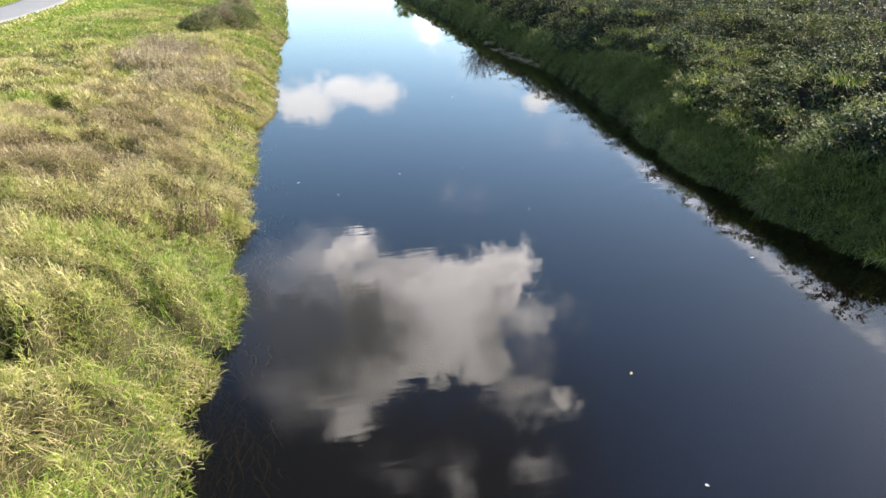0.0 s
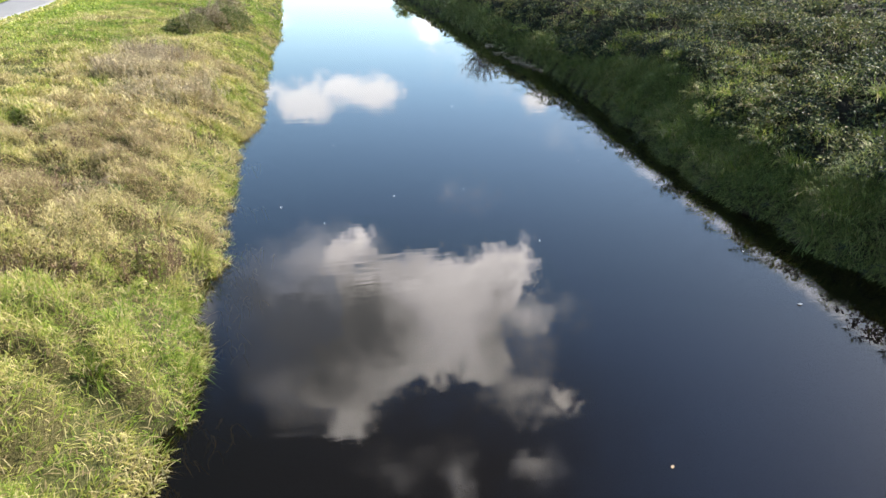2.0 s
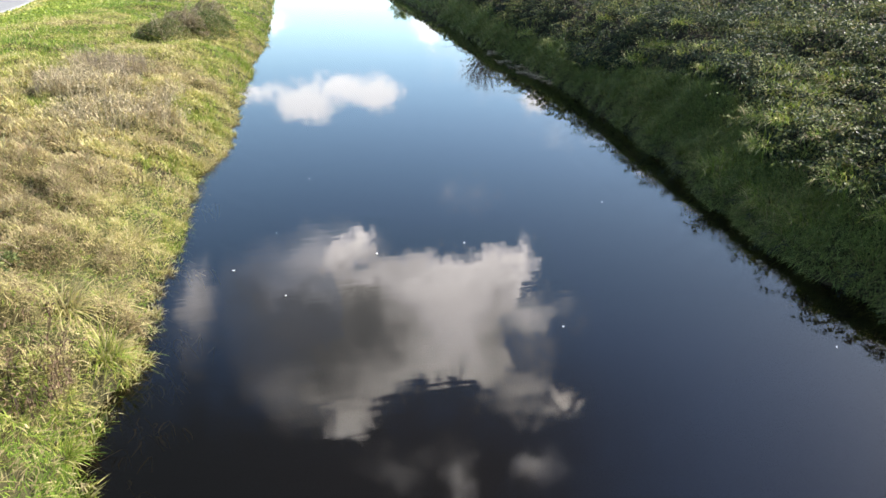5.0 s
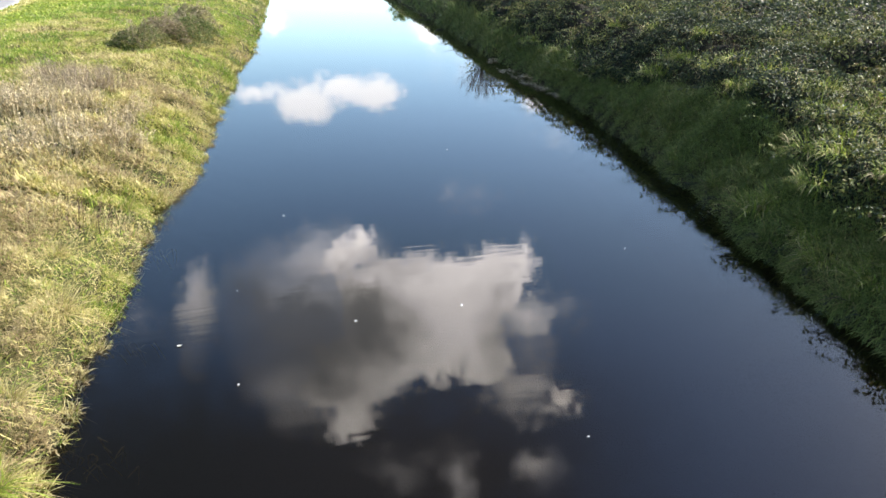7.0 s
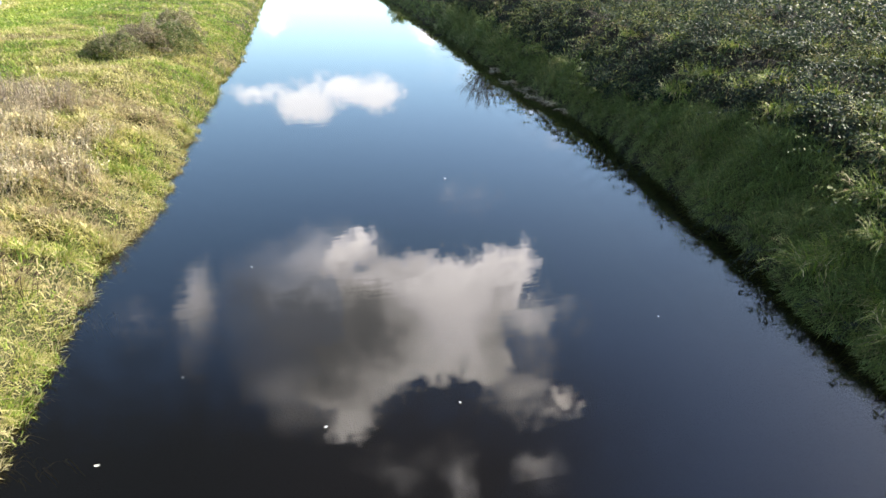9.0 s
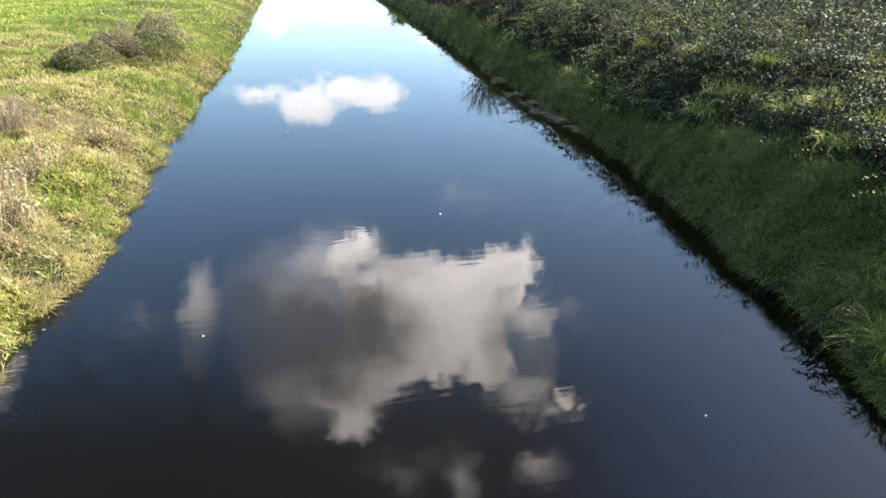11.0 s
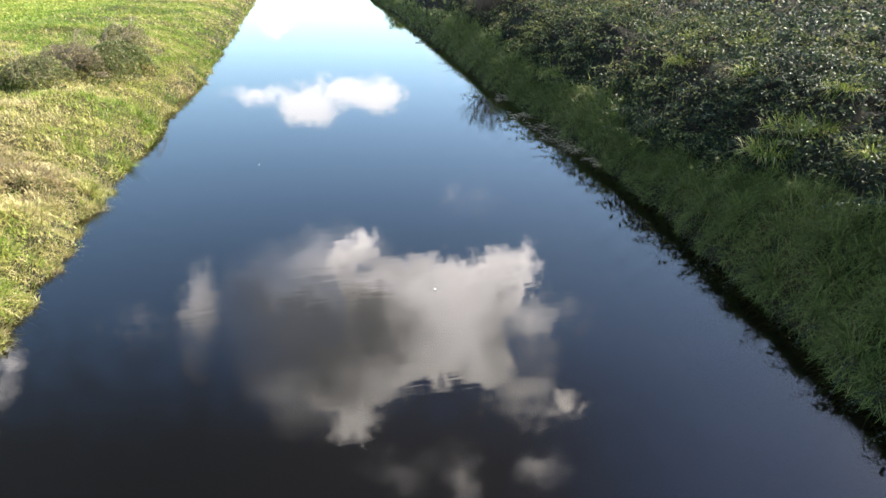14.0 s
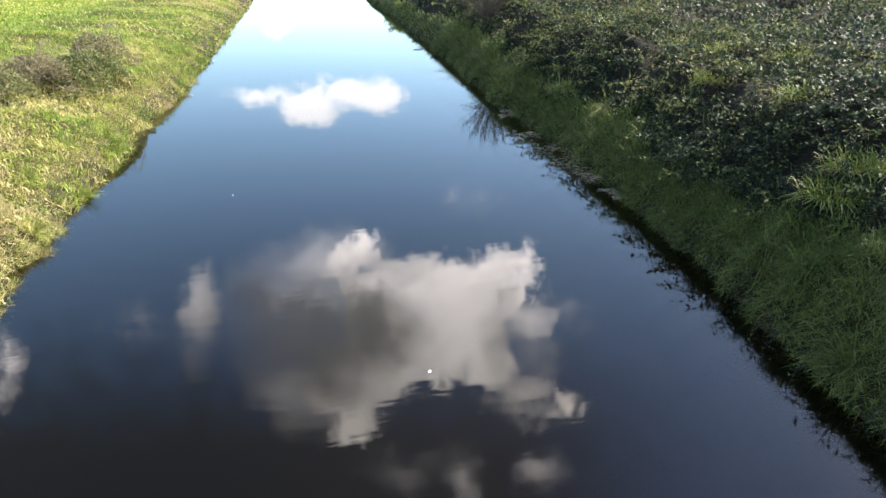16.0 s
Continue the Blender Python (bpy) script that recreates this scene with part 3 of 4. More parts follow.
def build_left_grass():
    rng = np.random.default_rng(50)
    on_bank = lambda x, y: (left_shore(y) - x > -0.1) & (left_shore(y) - x < 11.4)
    # leaves all through the cover
    x, y, w = gather([((-7.5, -0.6), (4.5, 20), 1650, 0.0095), ((-7.5, -0.3), (20, 34), 800, 0.022), ((-13, -7.5), (12, 34), 360, 0.023),
                      ((-13, -7.5), (2, 12), 110, 0.035), ((-13, -1.2), (-6, 4.5), 110, 0.035), ((-12, 0.4), (34, 60), 340, 0.022), ((-12, 0.8), (60, 100), 85, 0.045)], on_bank)
    cover = left_cover(x, y)
    keep = rng.random(len(x)) < np.clip(2.6 * cover * np.clip(2.2 - np.clip((19 - y) / 6, 0, 1), 1, 2.2) - 0.06, 0.14, 1)
    x, y, w, cover = x[keep], y[keep], w[keep], cover[keep]
    s, n = left_shore(y) - x, len(x)
    size = np.clip(w / 0.015, 1, 1.9)
    dry = left_dryness(x, y) - 0.20 * np.clip((s - 6) / 4, 0, 1) + rng.normal(0, 0.10, n)
    dry = np.where(rng.random(n) < np.where(y > 26, 0.10, 0.17), rng.uniform(0.66, 0.86, n), dry)
    az = downhill(x, y, left_cover, rng, 1.3)
    lean = rng.uniform(0.45, 1.0, n)
    blades_in("meadow_grass", x, y, leaf_cover(x, y, cover, rng, 0.45), rng.uniform(0.07, 0.23, n) * size * np.clip(0.45 + s, 0.5, 1) * np.interp(y, (24, 32), (1.0, 0.72)), w, az, lean, rng.uniform(0.1, 0.9, n) * lean,
              dry, M_GRASS, "long green and straw-coloured grass covering the sunny bank", rng)
    # dead thatch that covers the ground between the mounds
    x, y, w = gather([((-7.5, -0.8), (4.5, 20), 280, 0.011), ((-7.5, -0.6), (20, 34), 200, 0.015)], on_bank)
    n = len(x)
    blades_in("grass_thatch", x, y, ground_z(x, y) + 0.6 * left_cover(x, y) + rng.uniform(0, 0.06, n), rng.uniform(0.10, 0.24, n), w, rng.uniform(0, 6.28, n), rng.uniform(0.85, 1.0, n), rng.uniform(0.1, 0.4, n),
              np.where(rng.random(n) < 0.45, rng.uniform(0.0, 0.2, n), np.where(y > rng.uniform(11, 16, n), rng.uniform(0.5, 0.85, n), rng.uniform(0.88, 1.0, n))), M_GRASS, "brown dead grass lying matted between the tufts", rng, False)
    # dead grass matted under the living
    xs, ys = steps((-13, -7.5, 0.25), (-7.5, -0.2, 0.11)), steps((-6, 3.5, 0.3), (3.5, 34, 0.12), (34, 62, 0.3))
    gx, gy = np.meshgrid(xs, ys)
    z = ground_z(gx, gy) - 0.06 + 0.62 * left_cover(gx, gy) * np.clip((left_shore(gy) - gx - 0.1) / 0.5, 0, 1) + 0.06 * (rough(gx, gy, 0.3, 49) - 0.5)
    i = np.arange(gx.size).reshape(gx.shape)
    q = np.stack([i[:-1, :-1], i[:-1, 1:], i[1:, 1:], i[1:, :-1]], -1).reshape(-1, 4)
    mat = new("grass_mat", mesh_of("grass_mat", np.stack([gx, gy, z], -1).reshape(-1, 3), q, M_TURF, smooth=True))
    tagged(mat, "dense brown mat of old grass under the living blades", "grass", kind="stuff")
    # low fringe that hangs over the water's edge
    x, y, w = gather([((-2.6, 0.2), (4.5, 34), 1500, 0.014), ((-1.6, 0.6), (34, 60), 400, 0.028), ((-1.2, 1.0), (60, 110), 90, 0.055)], lambda x, y: (np.abs(left_shore(y) - x - 0.14) < 0.26) & (rng.random(len(x)) < np.clip(3.4 * (field(x, y, 0.38, 68) - 0.32), 0.06, 1)))
    n = len(x)
    lean = rng.uniform(0.35, 1.0, n)
    dry = np.where(rng.random(n) < 0.2, rng.uniform(0.6, 0.95, n), left_dryness(x, y) - 0.05 + rng.normal(0, 0.12, n))
    blades_in("shore_grass", x, y, np.maximum(ground_z(x, y), 0) - 0.03, rng.uniform(0.10, 0.26, n) * np.clip(w / 0.016, 1, 1.8), w, rng.normal(0.1, 1.1, n), lean, rng.uniform(0.2, 0.9, n) * lean,
              dry, M_GRASS, "short green grass fringe overhanging the water's edge", rng)
    # stems from the ground, green or bleached
    x, y, w = gather([((-7.5, -0.6), (4.5, 20), 220, 0.007), ((-7.5, -0.3), (20, 34), 130, 0.010), ((-15, 0.4), (34, 60), 40, 0.022)], on_bank)
    n = len(x)
    dry = left_dryness(x, y) + rng.normal(0.15, 0.2, n)
    lean = rng.uniform(0.1, 0.9, n)
    blades_in("grass_stems", x, y, ground_z(x, y) - 0.02, left_cover(x, y) * rng.uniform(0.7, 1.5, n) + 0.1, w, rng.uniform(0, 6.28, n), lean, rng.uniform(0, 0.4, n) * lean,
              dry, M_GRASS, "bent green and bleached grass stems on the sunny bank", rng, False)
    # mown verge by the path, and the field past it
    x, y = scatter(-30, -9.0, 28, 90, 30)
    s = path_edge(y) - x
    keep = (left_shore(y) - x > 10.2) & ((s < 0.06) | (s > PATH_WIDTH - 0.06))
    x, y, s = x[keep], y[keep], s[keep]
    n = len(x)
    dry = 0.10 + 0.42 * rough(x, y, 3.0, 70) + 0.3 * np.exp(-((s + 0.9 - 0.6 * field(x, y, 2.0, 71)) / 0.5) ** 2)
    blades_in("verge_grass", x, y, ground_z(x, y) - 0.01, rng.uniform(0.08, 0.16, n), np.full(n, 0.10), rng.uniform(0, 6.28, n), rng.uniform(0.3, 0.9, n), 0.2 * rng.random(n),
              dry, M_GRASS, "short mown bright green grass beside the path", rng, False)


def build_right_grass():
    rng = np.random.default_rng(54)
    on_bank = lambda x, y: (x - right_shore(y) > -0.06) & (rng.random(len(x)) < np.clip((thicket_edge(x, y) + 0.4 - x + right_shore(y)) / 0.3, 0, 1))
    x, y, w = gather([((9, 13), (5, 32), 1650, 0.0095), ((10.3, 14), (32, 60), 520, 0.018), ((11, 18), (60, 110), 70, 0.05), ((8.9, 12.5), (-6, 5), 170, 0.026)], on_bank)
    s = x - right_shore(y)
    n = len(x)
    size = np.clip(w / 0.0095, 1, 2.0)
    az = np.where(rng.random(n) < 0.5, np.pi + rng.normal(0, 0.8, n), downhill(x, y, right_cover, rng, 0.7))
    lean = rng.uniform(0.4, 1.0, n)
    dry = 0.02 + 0.6 * rough(x, y, 1.8, 66) + rng.normal(0, 0.14, n) + 0.35 * (rng.random(n) < 0.05)
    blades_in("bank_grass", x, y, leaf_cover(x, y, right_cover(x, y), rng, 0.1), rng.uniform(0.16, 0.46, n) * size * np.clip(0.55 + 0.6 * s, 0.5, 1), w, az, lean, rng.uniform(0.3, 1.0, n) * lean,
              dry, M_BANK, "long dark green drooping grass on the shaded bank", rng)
    # fringe that hangs over the undercut edge
    x, y, w = gather([((8.9, 11.4), (5, 32), 1500, 0.010), ((10.6, 11.9), (32, 62), 420, 0.02)], lambda x, y: (np.abs(x - right_shore(y) - 0.09) < 0.09) & (rng.random(len(x)) < np.clip(3.0 * (field(x, y, 0.5, 67) - 0.3), 0.1, 1)))
    n = len(x)
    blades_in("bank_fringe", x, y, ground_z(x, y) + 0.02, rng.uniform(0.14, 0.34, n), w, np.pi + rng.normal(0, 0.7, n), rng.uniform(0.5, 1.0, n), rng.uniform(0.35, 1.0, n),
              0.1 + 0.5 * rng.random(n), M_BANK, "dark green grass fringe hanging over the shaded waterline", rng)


def thicket_edge(x, y):
    """How far from the shore the brambles begin."""
    return 0.85 + 1.3 * (field(x, y, 2.8, 90) - 0.4) + 0.5 * (field(x, y, 0.9, 91) - 0.5)


def thicket_rise(x, y):
    k = np.clip((x - right_shore(y) - thicket_edge(x, y)) / 0.6, 0, 1)
    return k * k * (3 - 2 * k)


def thicket_top(x, y):
    """Height of the bramble cover over the ground: a steep face towards the river and humps behind it."""
    s = x - right_shore(y)
    wx, wy = x + 0.9 * (field(x, y, 1.7, 84) - 0.5), y + 0.9 * (field(x, y, 1.7, 85) - 0.5)
    big, mid = np.abs(2 * field(wx, wy, 2.6, 80) - 1) ** 0.8, np.abs(2 * field(wx, wy, 1.1, 81) - 1) ** 0.8
    hump = 0.60 * np.clip(1.7 * big, 0, 1) + 0.28 * np.clip(1.6 * mid - 0.1, 0, 1) + 0.12 * field(x, y, 0.35, 83)
    for cx, cy in ((11.9, 13.9), (12.5, 17.8)):
        hump = hump * (1 - 0.9 * np.exp(-((x - cx) ** 2 / 2.4 + (y - cy) ** 2 / 0.4)))
    swell = 0.55 * np.clip((y - 20.5) / 6, 0, 1) * np.clip((s - 0.9) / 1.6, 0, 1)
    top = thicket_rise(x, y) * (0.14 + swell + 0.95 * hump) * np.clip(1.15 - 0.02 * s, 0.5, 1)
    slope = 0.02 + (0.93 * s - np.interp(s, RIGHT_S, RIGHT_Z)) * gentle(y) + 0.25 * (mid - 0.25)
    return gentle(y) * np.minimum(top, np.maximum(slope, 0.06))


def trefoil_leaves(x, y, z, size, rng):
    """Compound leaves of three leaflets."""
    n = len(x)
    az, pitch = rng.uniform(0, 2 * np.pi, n), rng.normal(-0.05, 0.65, n)
    pieces = []
    for k, turn in enumerate((0, 1.25, -1.25)):
        L = size * rng.uniform(0.75, 1.2, n) * (1.0 if k == 0 else 0.82)
        pieces.append(leaf_mesh(np.stack([x, y, z], -1), L, L * 0.72, az + turn + rng.normal(0, 0.15, n), pitch + rng.normal(0, 0.2, n), rng.normal(0, 0.45, n)))
    return join(pieces)


def build_thicket():
    rng = np.random.default_rng(84)
    grown = lambda x, y: rng.random(len(x)) < thicket_rise(x, y) * np.clip(4.0 * (rough(x, y, 0.9, 82) - 0.36), 0.06, 1)
    face = lambda x, y: np.abs(thicket_rise(x, y) - 0.5) < 0.48
    x, y, size = gather([((9.6, 15.5), (6, 30), 1050, 0.072), ((15.5, 20), (8, 30), 420, 0.09), ((9.8, 18), (30, 44), 400, 0.09), ((9.2, 20), (-6, 6), 170, 0.13), ((18, 30), (14, 60), 120, 0.14), ((10, 18), (44, 64), 190, 0.14), ((11, 40), (64, 110), 30, 0.26)], grown)
    x2, y2, size2 = gather([((9.4, 13.5), (6, 30), 1500, 0.070), ((10.5, 14), (30, 44), 700, 0.09), ((10.8, 14.5), (44, 64), 220, 0.13)], face)
    x, y, size = np.concatenate([x, x2]), np.concatenate([y, y2]), np.concatenate([size, size2])
    n = len(x)
    z = ground_z(x, y) + thicket_top(x, y) * (1 - 0.38 * rng.random(n) ** 2)
    long = size * rng.uniform(0.7, 1.35, n)
    v, t = leaf_mesh(np.stack([x, y, z], -1), long, 0.68 * long, rng.uniform(0, 2 * np.pi, n), rng.normal(-0.1, 0.6, n), rng.normal(0, 0.5, n))
    dry = 0.75 * rough(x, y, 1.3, 86) + 0.12 * np.clip((x - 13.5) / 3, 0, 1) * np.clip((32 - y) / 8, 0, 1) + rng.normal(-0.08, 0.15, n)
    dry = np.where(rng.random(n) < 0.07, rng.uniform(0.75, 1.0, n), np.clip(dry, 0, 1))
    ob = new("bramble_thicket", mesh_of("bramble_thicket", v, t, M_BRAMBLE, np.repeat(dry, 4)))
    tagged(ob, "tangled dark green bramble thicket sprawling over the bank top", "brambles", kind="stuff")
    # arching sprays of leaves on top, coloured lighter as if the sun caught them
    x, y, w = gather([((9.6, 16), (6, 30), 20, 1.0), ((16, 20), (8, 30), 9, 1.15), ((10, 17), (30, 46), 10, 1.2), ((10.5, 18), (46, 64), 4, 1.6)], lambda x, y: (thicket_rise(x, y) > 0.25) & (rng.random(len(x)) < np.clip(3.0 * (rough(x, y, 1.6, 92) - 0.32), 0.08, 1)))
    per, n = 26, len(x)
    az, reach = np.where(rng.random(n) < 0.6, np.pi + rng.normal(0, 0.9, n), rng.uniform(0, 6.28, n)), rng.uniform(0.35, 0.95, n) * w
    q = np.tile(np.linspace(0.06, 1, per), n)
    at = lambda a: np.repeat(a, per)
    lift = at(rng.uniform(0.10, 0.30, n) * w)
    px, py = at(x) + at(reach) * q * np.cos(at(az)) + rng.normal(0, 0.035, n * per), at(y) + at(reach) * q * np.sin(at(az)) + rng.normal(0, 0.035, n * per)
    pz = at(ground_z(x, y) + 0.97 * thicket_top(x, y)) + lift * 4 * q * (1 - 0.8 * q) * 0.62 + rng.normal(0, 0.02, n * per)
    pz = np.maximum(pz, ground_z(px, py) + thicket_top(px, py) * 0.9)
    long = at(w) * rng.uniform(0.055, 0.095, n * per)
    v, t = leaf_mesh(np.stack([px, py, pz], -1), long, 0.62 * long, at(az) + np.where(np.arange(n * per) % 2, 1.0, -1.0) + rng.normal(0, 0.4, n * per), rng.normal(-0.15, 0.45, n * per), rng.normal(0, 0.4, n * per))
    # higher tone than the base leaves: sunlight put into the colour
    dry = np.clip(at(0.9 * rough(x, y, 1.3, 86) + rng.normal(0.06, 0.12, n)) + rng.normal(0, 0.10, n * per), 0, 1)
    ob = new("bramble_sprays", mesh_of("bramble_sprays", v, t, M_BRAMBLE, np.repeat(dry, 4)))
    tagged(ob, "arching leafy bramble sprays lit by low sun", "brambles", kind="stuff")
    # added dark sheet under the living leaves, for dead canes and the shade there
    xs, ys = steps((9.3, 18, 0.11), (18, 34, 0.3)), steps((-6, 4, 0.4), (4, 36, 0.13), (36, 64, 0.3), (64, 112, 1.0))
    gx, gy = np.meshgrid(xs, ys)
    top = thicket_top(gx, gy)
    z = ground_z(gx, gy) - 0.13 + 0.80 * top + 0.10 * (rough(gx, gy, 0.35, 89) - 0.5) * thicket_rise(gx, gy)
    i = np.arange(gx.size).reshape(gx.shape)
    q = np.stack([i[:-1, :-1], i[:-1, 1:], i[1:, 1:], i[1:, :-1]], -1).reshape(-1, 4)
    mat = new("cane_shade_sheet", mesh_of("cane_shade_sheet", np.stack([gx, gy, z], -1).reshape(-1, 3), q, M_CANE_SHADE, smooth=True))
    tagged(mat, "added dark sheet for dead canes and shade under the brambles", "dead canes", kind="stuff")
    # grass that grows up through it
    x, y, w = gather([((10.5, 17), (6, 36), 160, 0.012), ((12, 22), (36, 60), 40, 0.03)], lambda x, y: rng.random(len(x)) < np.clip((x - right_shore(y) - 1.0) / 1.0, 0, 1) * np.clip(2.4 * (rough(x, y, 1.5, 88) - 0.42), 0, 1))
    n = len(x)
    blades_in("thicket_grass", x, y, ground_z(x, y) + thicket_top(x, y) * 0.5, rng.uniform(0.25, 0.6, n), w, rng.uniform(0, 6.28, n), rng.uniform(0.2, 0.9, n), 0.3 * rng.random(n),
              0.35 + 0.5 * rng.random(n), M_BANK, "yellow-green grass growing up through the brambles", rng)


build_left_grass()
build_right_grass()
build_thicket()

# ---------------------------------------------------------------- single plants and small things


def part(name, me, parent, label="", kind=""):
    ob = new(name, me)
    ob.parent = parent
    return tagged(ob, label, kind=kind)


def thing(name, m, label, category, group=""):
    ob = new(name)
    ob.empty_display_size = 0.1
    ob.matrix_basis = m
    return tagged(ob, label, category, group)


def on_ground(x, y, turn=0.0, lift=0.0):
    return pose(x, y, float(ground_z(x, y)) + lift, 0, 0, turn)


def tussock_mesh(name, n, tall, wide, dry, mat, seed, spread=0.14):
    rng = np.random.default_rng(seed)
    az = rng.uniform(0, 2 * np.pi, n)
    r = spread * np.sqrt(rng.random(n))
    base = np.stack([r * np.cos(az), r * np.sin(az), np.full(n, -0.04)], -1)
    lean = rng.uniform(0.35, 1.0, n)
    v, t = blade_mesh(base, tall * rng.uniform(0.3, 1.0, n), wide * rng.uniform(0.7, 1.3, n), az + rng.normal(0, 0.7, n), lean, lean * rng.uniform(0.35, 1.0, n))
    return mesh_of(name, v, t, mat, np.repeat(np.clip(dry + rng.normal(0, 0.14, n), 0, 1), 7))


def tussock(m, dry, mat, tall, label, group, seed, spread=0.14, thick=210, wide=0.009):
    t = thing("grass_tussock", m, label, "grass", group)
    part("foliage", tussock_mesh("tussock_foliage", thick, tall, wide, dry, mat, seed, spread), t, kind="stuff")
    part("thatch", tussock_mesh("tussock_thatch", 70, tall * 0.75, 0.011, 0.8, mat, seed + 1, spread * 1.4), t, "bleached dead blades", "stuff")
    return t


def spots(n, x0, x1, y0, y1, side, s0, s1, rng, apart=0.7):
    """Places on a bank, between two distances from its shore."""
    got = []
    while len(got) < n:
        x, y = rng.uniform(x0, x1), rng.uniform(y0, y1)
        s = float(left_shore(y) - x) if side == "left" else float(x - right_shore(y))
        if s0 < s < s1 and all((x - a) ** 2 + (y - b) ** 2 > apart ** 2 for a, b in got):
            got.append((x, y))
    return got


def build_tussocks():
    rng = np.random.default_rng(90)
    kinds = [(0.18, 0.62, "fresh green grass tussock arching over on the sunny bank"), (0.36, 0.7, "yellow-green grass tussock with bent blades on the sunny bank"),
             (0.66, 0.7, "straw-coloured grass tussock drying out on the sunny bank")]
    made = {}
    for i, (x, y) in enumerate(spots(105, -7.5, 0, 5, 40, "left", 0.1, 6.0, rng)):
        d = float(left_dryness(x, y))
        k = 0 if d < 0.42 else 1 if d < 0.6 else 2
        m = on_ground(x, y, rng.uniform(0, 360)) @ Matrix.Scale(rng.uniform(0.8, 1.3), 4)
        if k not in made:
            made[k] = tussock(m, kinds[k][0], M_GRASS, kinds[k][1], kinds[k][2], "grass tussocks on the sunny bank", 100 + 3 * k)
        else:
            copy_thing(made[k], m).scale = (rng.uniform(0.8, 1.3),) * 3
    first = None
    for x, y in spots(120, 9, 13, 6, 48, "right", 0.22, 1.3, rng, 0.42):
        m = on_ground(x, y, rng.uniform(0, 360), 0.03)
        if first is None:
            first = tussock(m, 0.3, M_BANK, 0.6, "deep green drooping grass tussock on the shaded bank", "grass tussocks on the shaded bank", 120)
        else:
            copy_thing(first, m).scale = (rng.uniform(0.8, 1.35),) * 3


def bramble_bush(x, y, rx, ry, tall, dry, label, seed, leaves=900, size=0.12):
    rng = np.random.default_rng(seed)
    bush = thing("bramble_bush", on_ground(x, y), label, "bush", "bramble bushes on the sunny bank")
    az, u = rng.uniform(0, 2 * np.pi, leaves), rng.random(leaves)
    r = np.sqrt(u) * (1 + 0.25 * np.sin(3 * az + seed) + 0.15 * np.sin(7 * az))
    px, py = rx * r * np.cos(az), ry * r * np.sin(az)
    lump = 0.65 + 0.7 * (rough(px + 50, py, 0.8, seed) - 0.3)
    pz = tall * np.sqrt(np.clip(1.15 - r ** 2, 0.03, 1)) * lump * (1 - 0.6 * rng.random(leaves) ** 2)
    v, t = trefoil_leaves(px, py, pz, np.full(leaves, size), rng)
    d = np.clip(dry + rng.normal(0, 0.2, leaves), 0, 1)
    part("foliage", mesh_of("bush_foliage", v, t, M_BUSH, np.tile(np.repeat(d, 4), 3)), bush, kind="stuff")
    for k in range(9):
        a = rng.uniform(0, 2 * np.pi)
        q = np.linspace(0, 1, 9)
        reach = rng.uniform(0.6, 1.1)
        pts = np.stack([rx * reach * q * np.cos(a + 0.3 * q), ry * reach * q * np.sin(a + 0.3 * q), tall * 1.05 * np.sin(np.pi * q * 0.85) + 0.0 * q], -1)
        v, t = tube(pts, np.linspace(0.012, 0.004, 9))
        part("cane", mesh_of("bush_cane", v, t, M_STALK, np.full(len(v), 0.9)), bush, "arching brown cane")
    return bush


def stalk_clump(m, n, tall, spread, dry, label, category, group, seed, heads=True, name="stalk_clump", mat=M_STALK):
    rng = np.random.default_rng(seed)
    c = thing(name, m, label, category, group)
    az, r = rng.uniform(0, 2 * np.pi, n), spread * np.sqrt(rng.random(n))
    base = np.stack([r * np.cos(az), r * np.sin(az), np.full(n, -0.03)], -1)
    h, lean, way = tall * rng.uniform(0.5, 1.1, n), rng.uniform(0.05, 0.6, n), az + rng.normal(0, 0.8, n)
    v, t = blade_mesh(base, h, np.full(n, 0.011), way, lean, 0.2 * lean)
    part("stand", mesh_of("stand", v, t, mat, np.repeat(np.clip(dry + rng.normal(0, 0.2, n), 0, 1), 7)), c, kind="stuff")
    k = n * 5
    i = rng.integers(0, n, k)
    q = rng.uniform(0.45, 1.0, k) if heads else rng.uniform(0.1, 0.9, k)
    at = base[i] + np.stack([np.cos(way[i]), np.sin(way[i]), 0 * q], -1) * (h * lean)[i, None] * q[:, None] + np.stack([0 * q, 0 * q, h[i] * q * 0.95], -1)
    v, t = leaf_mesh(at, rng.uniform(0.04, 0.11, k), rng.uniform(0.012, 0.03, k), rng.uniform(0, 6.28, k), rng.normal(0.2, 0.7, k), rng.normal(0, 0.6, k))
    part("seed_head" if heads else "withered_foliage", mesh_of("seed_head", v, t, mat, np.repeat(np.clip(dry + rng.normal(0.05, 0.25, k), 0, 1), 4)), c, kind="stuff")
    return c


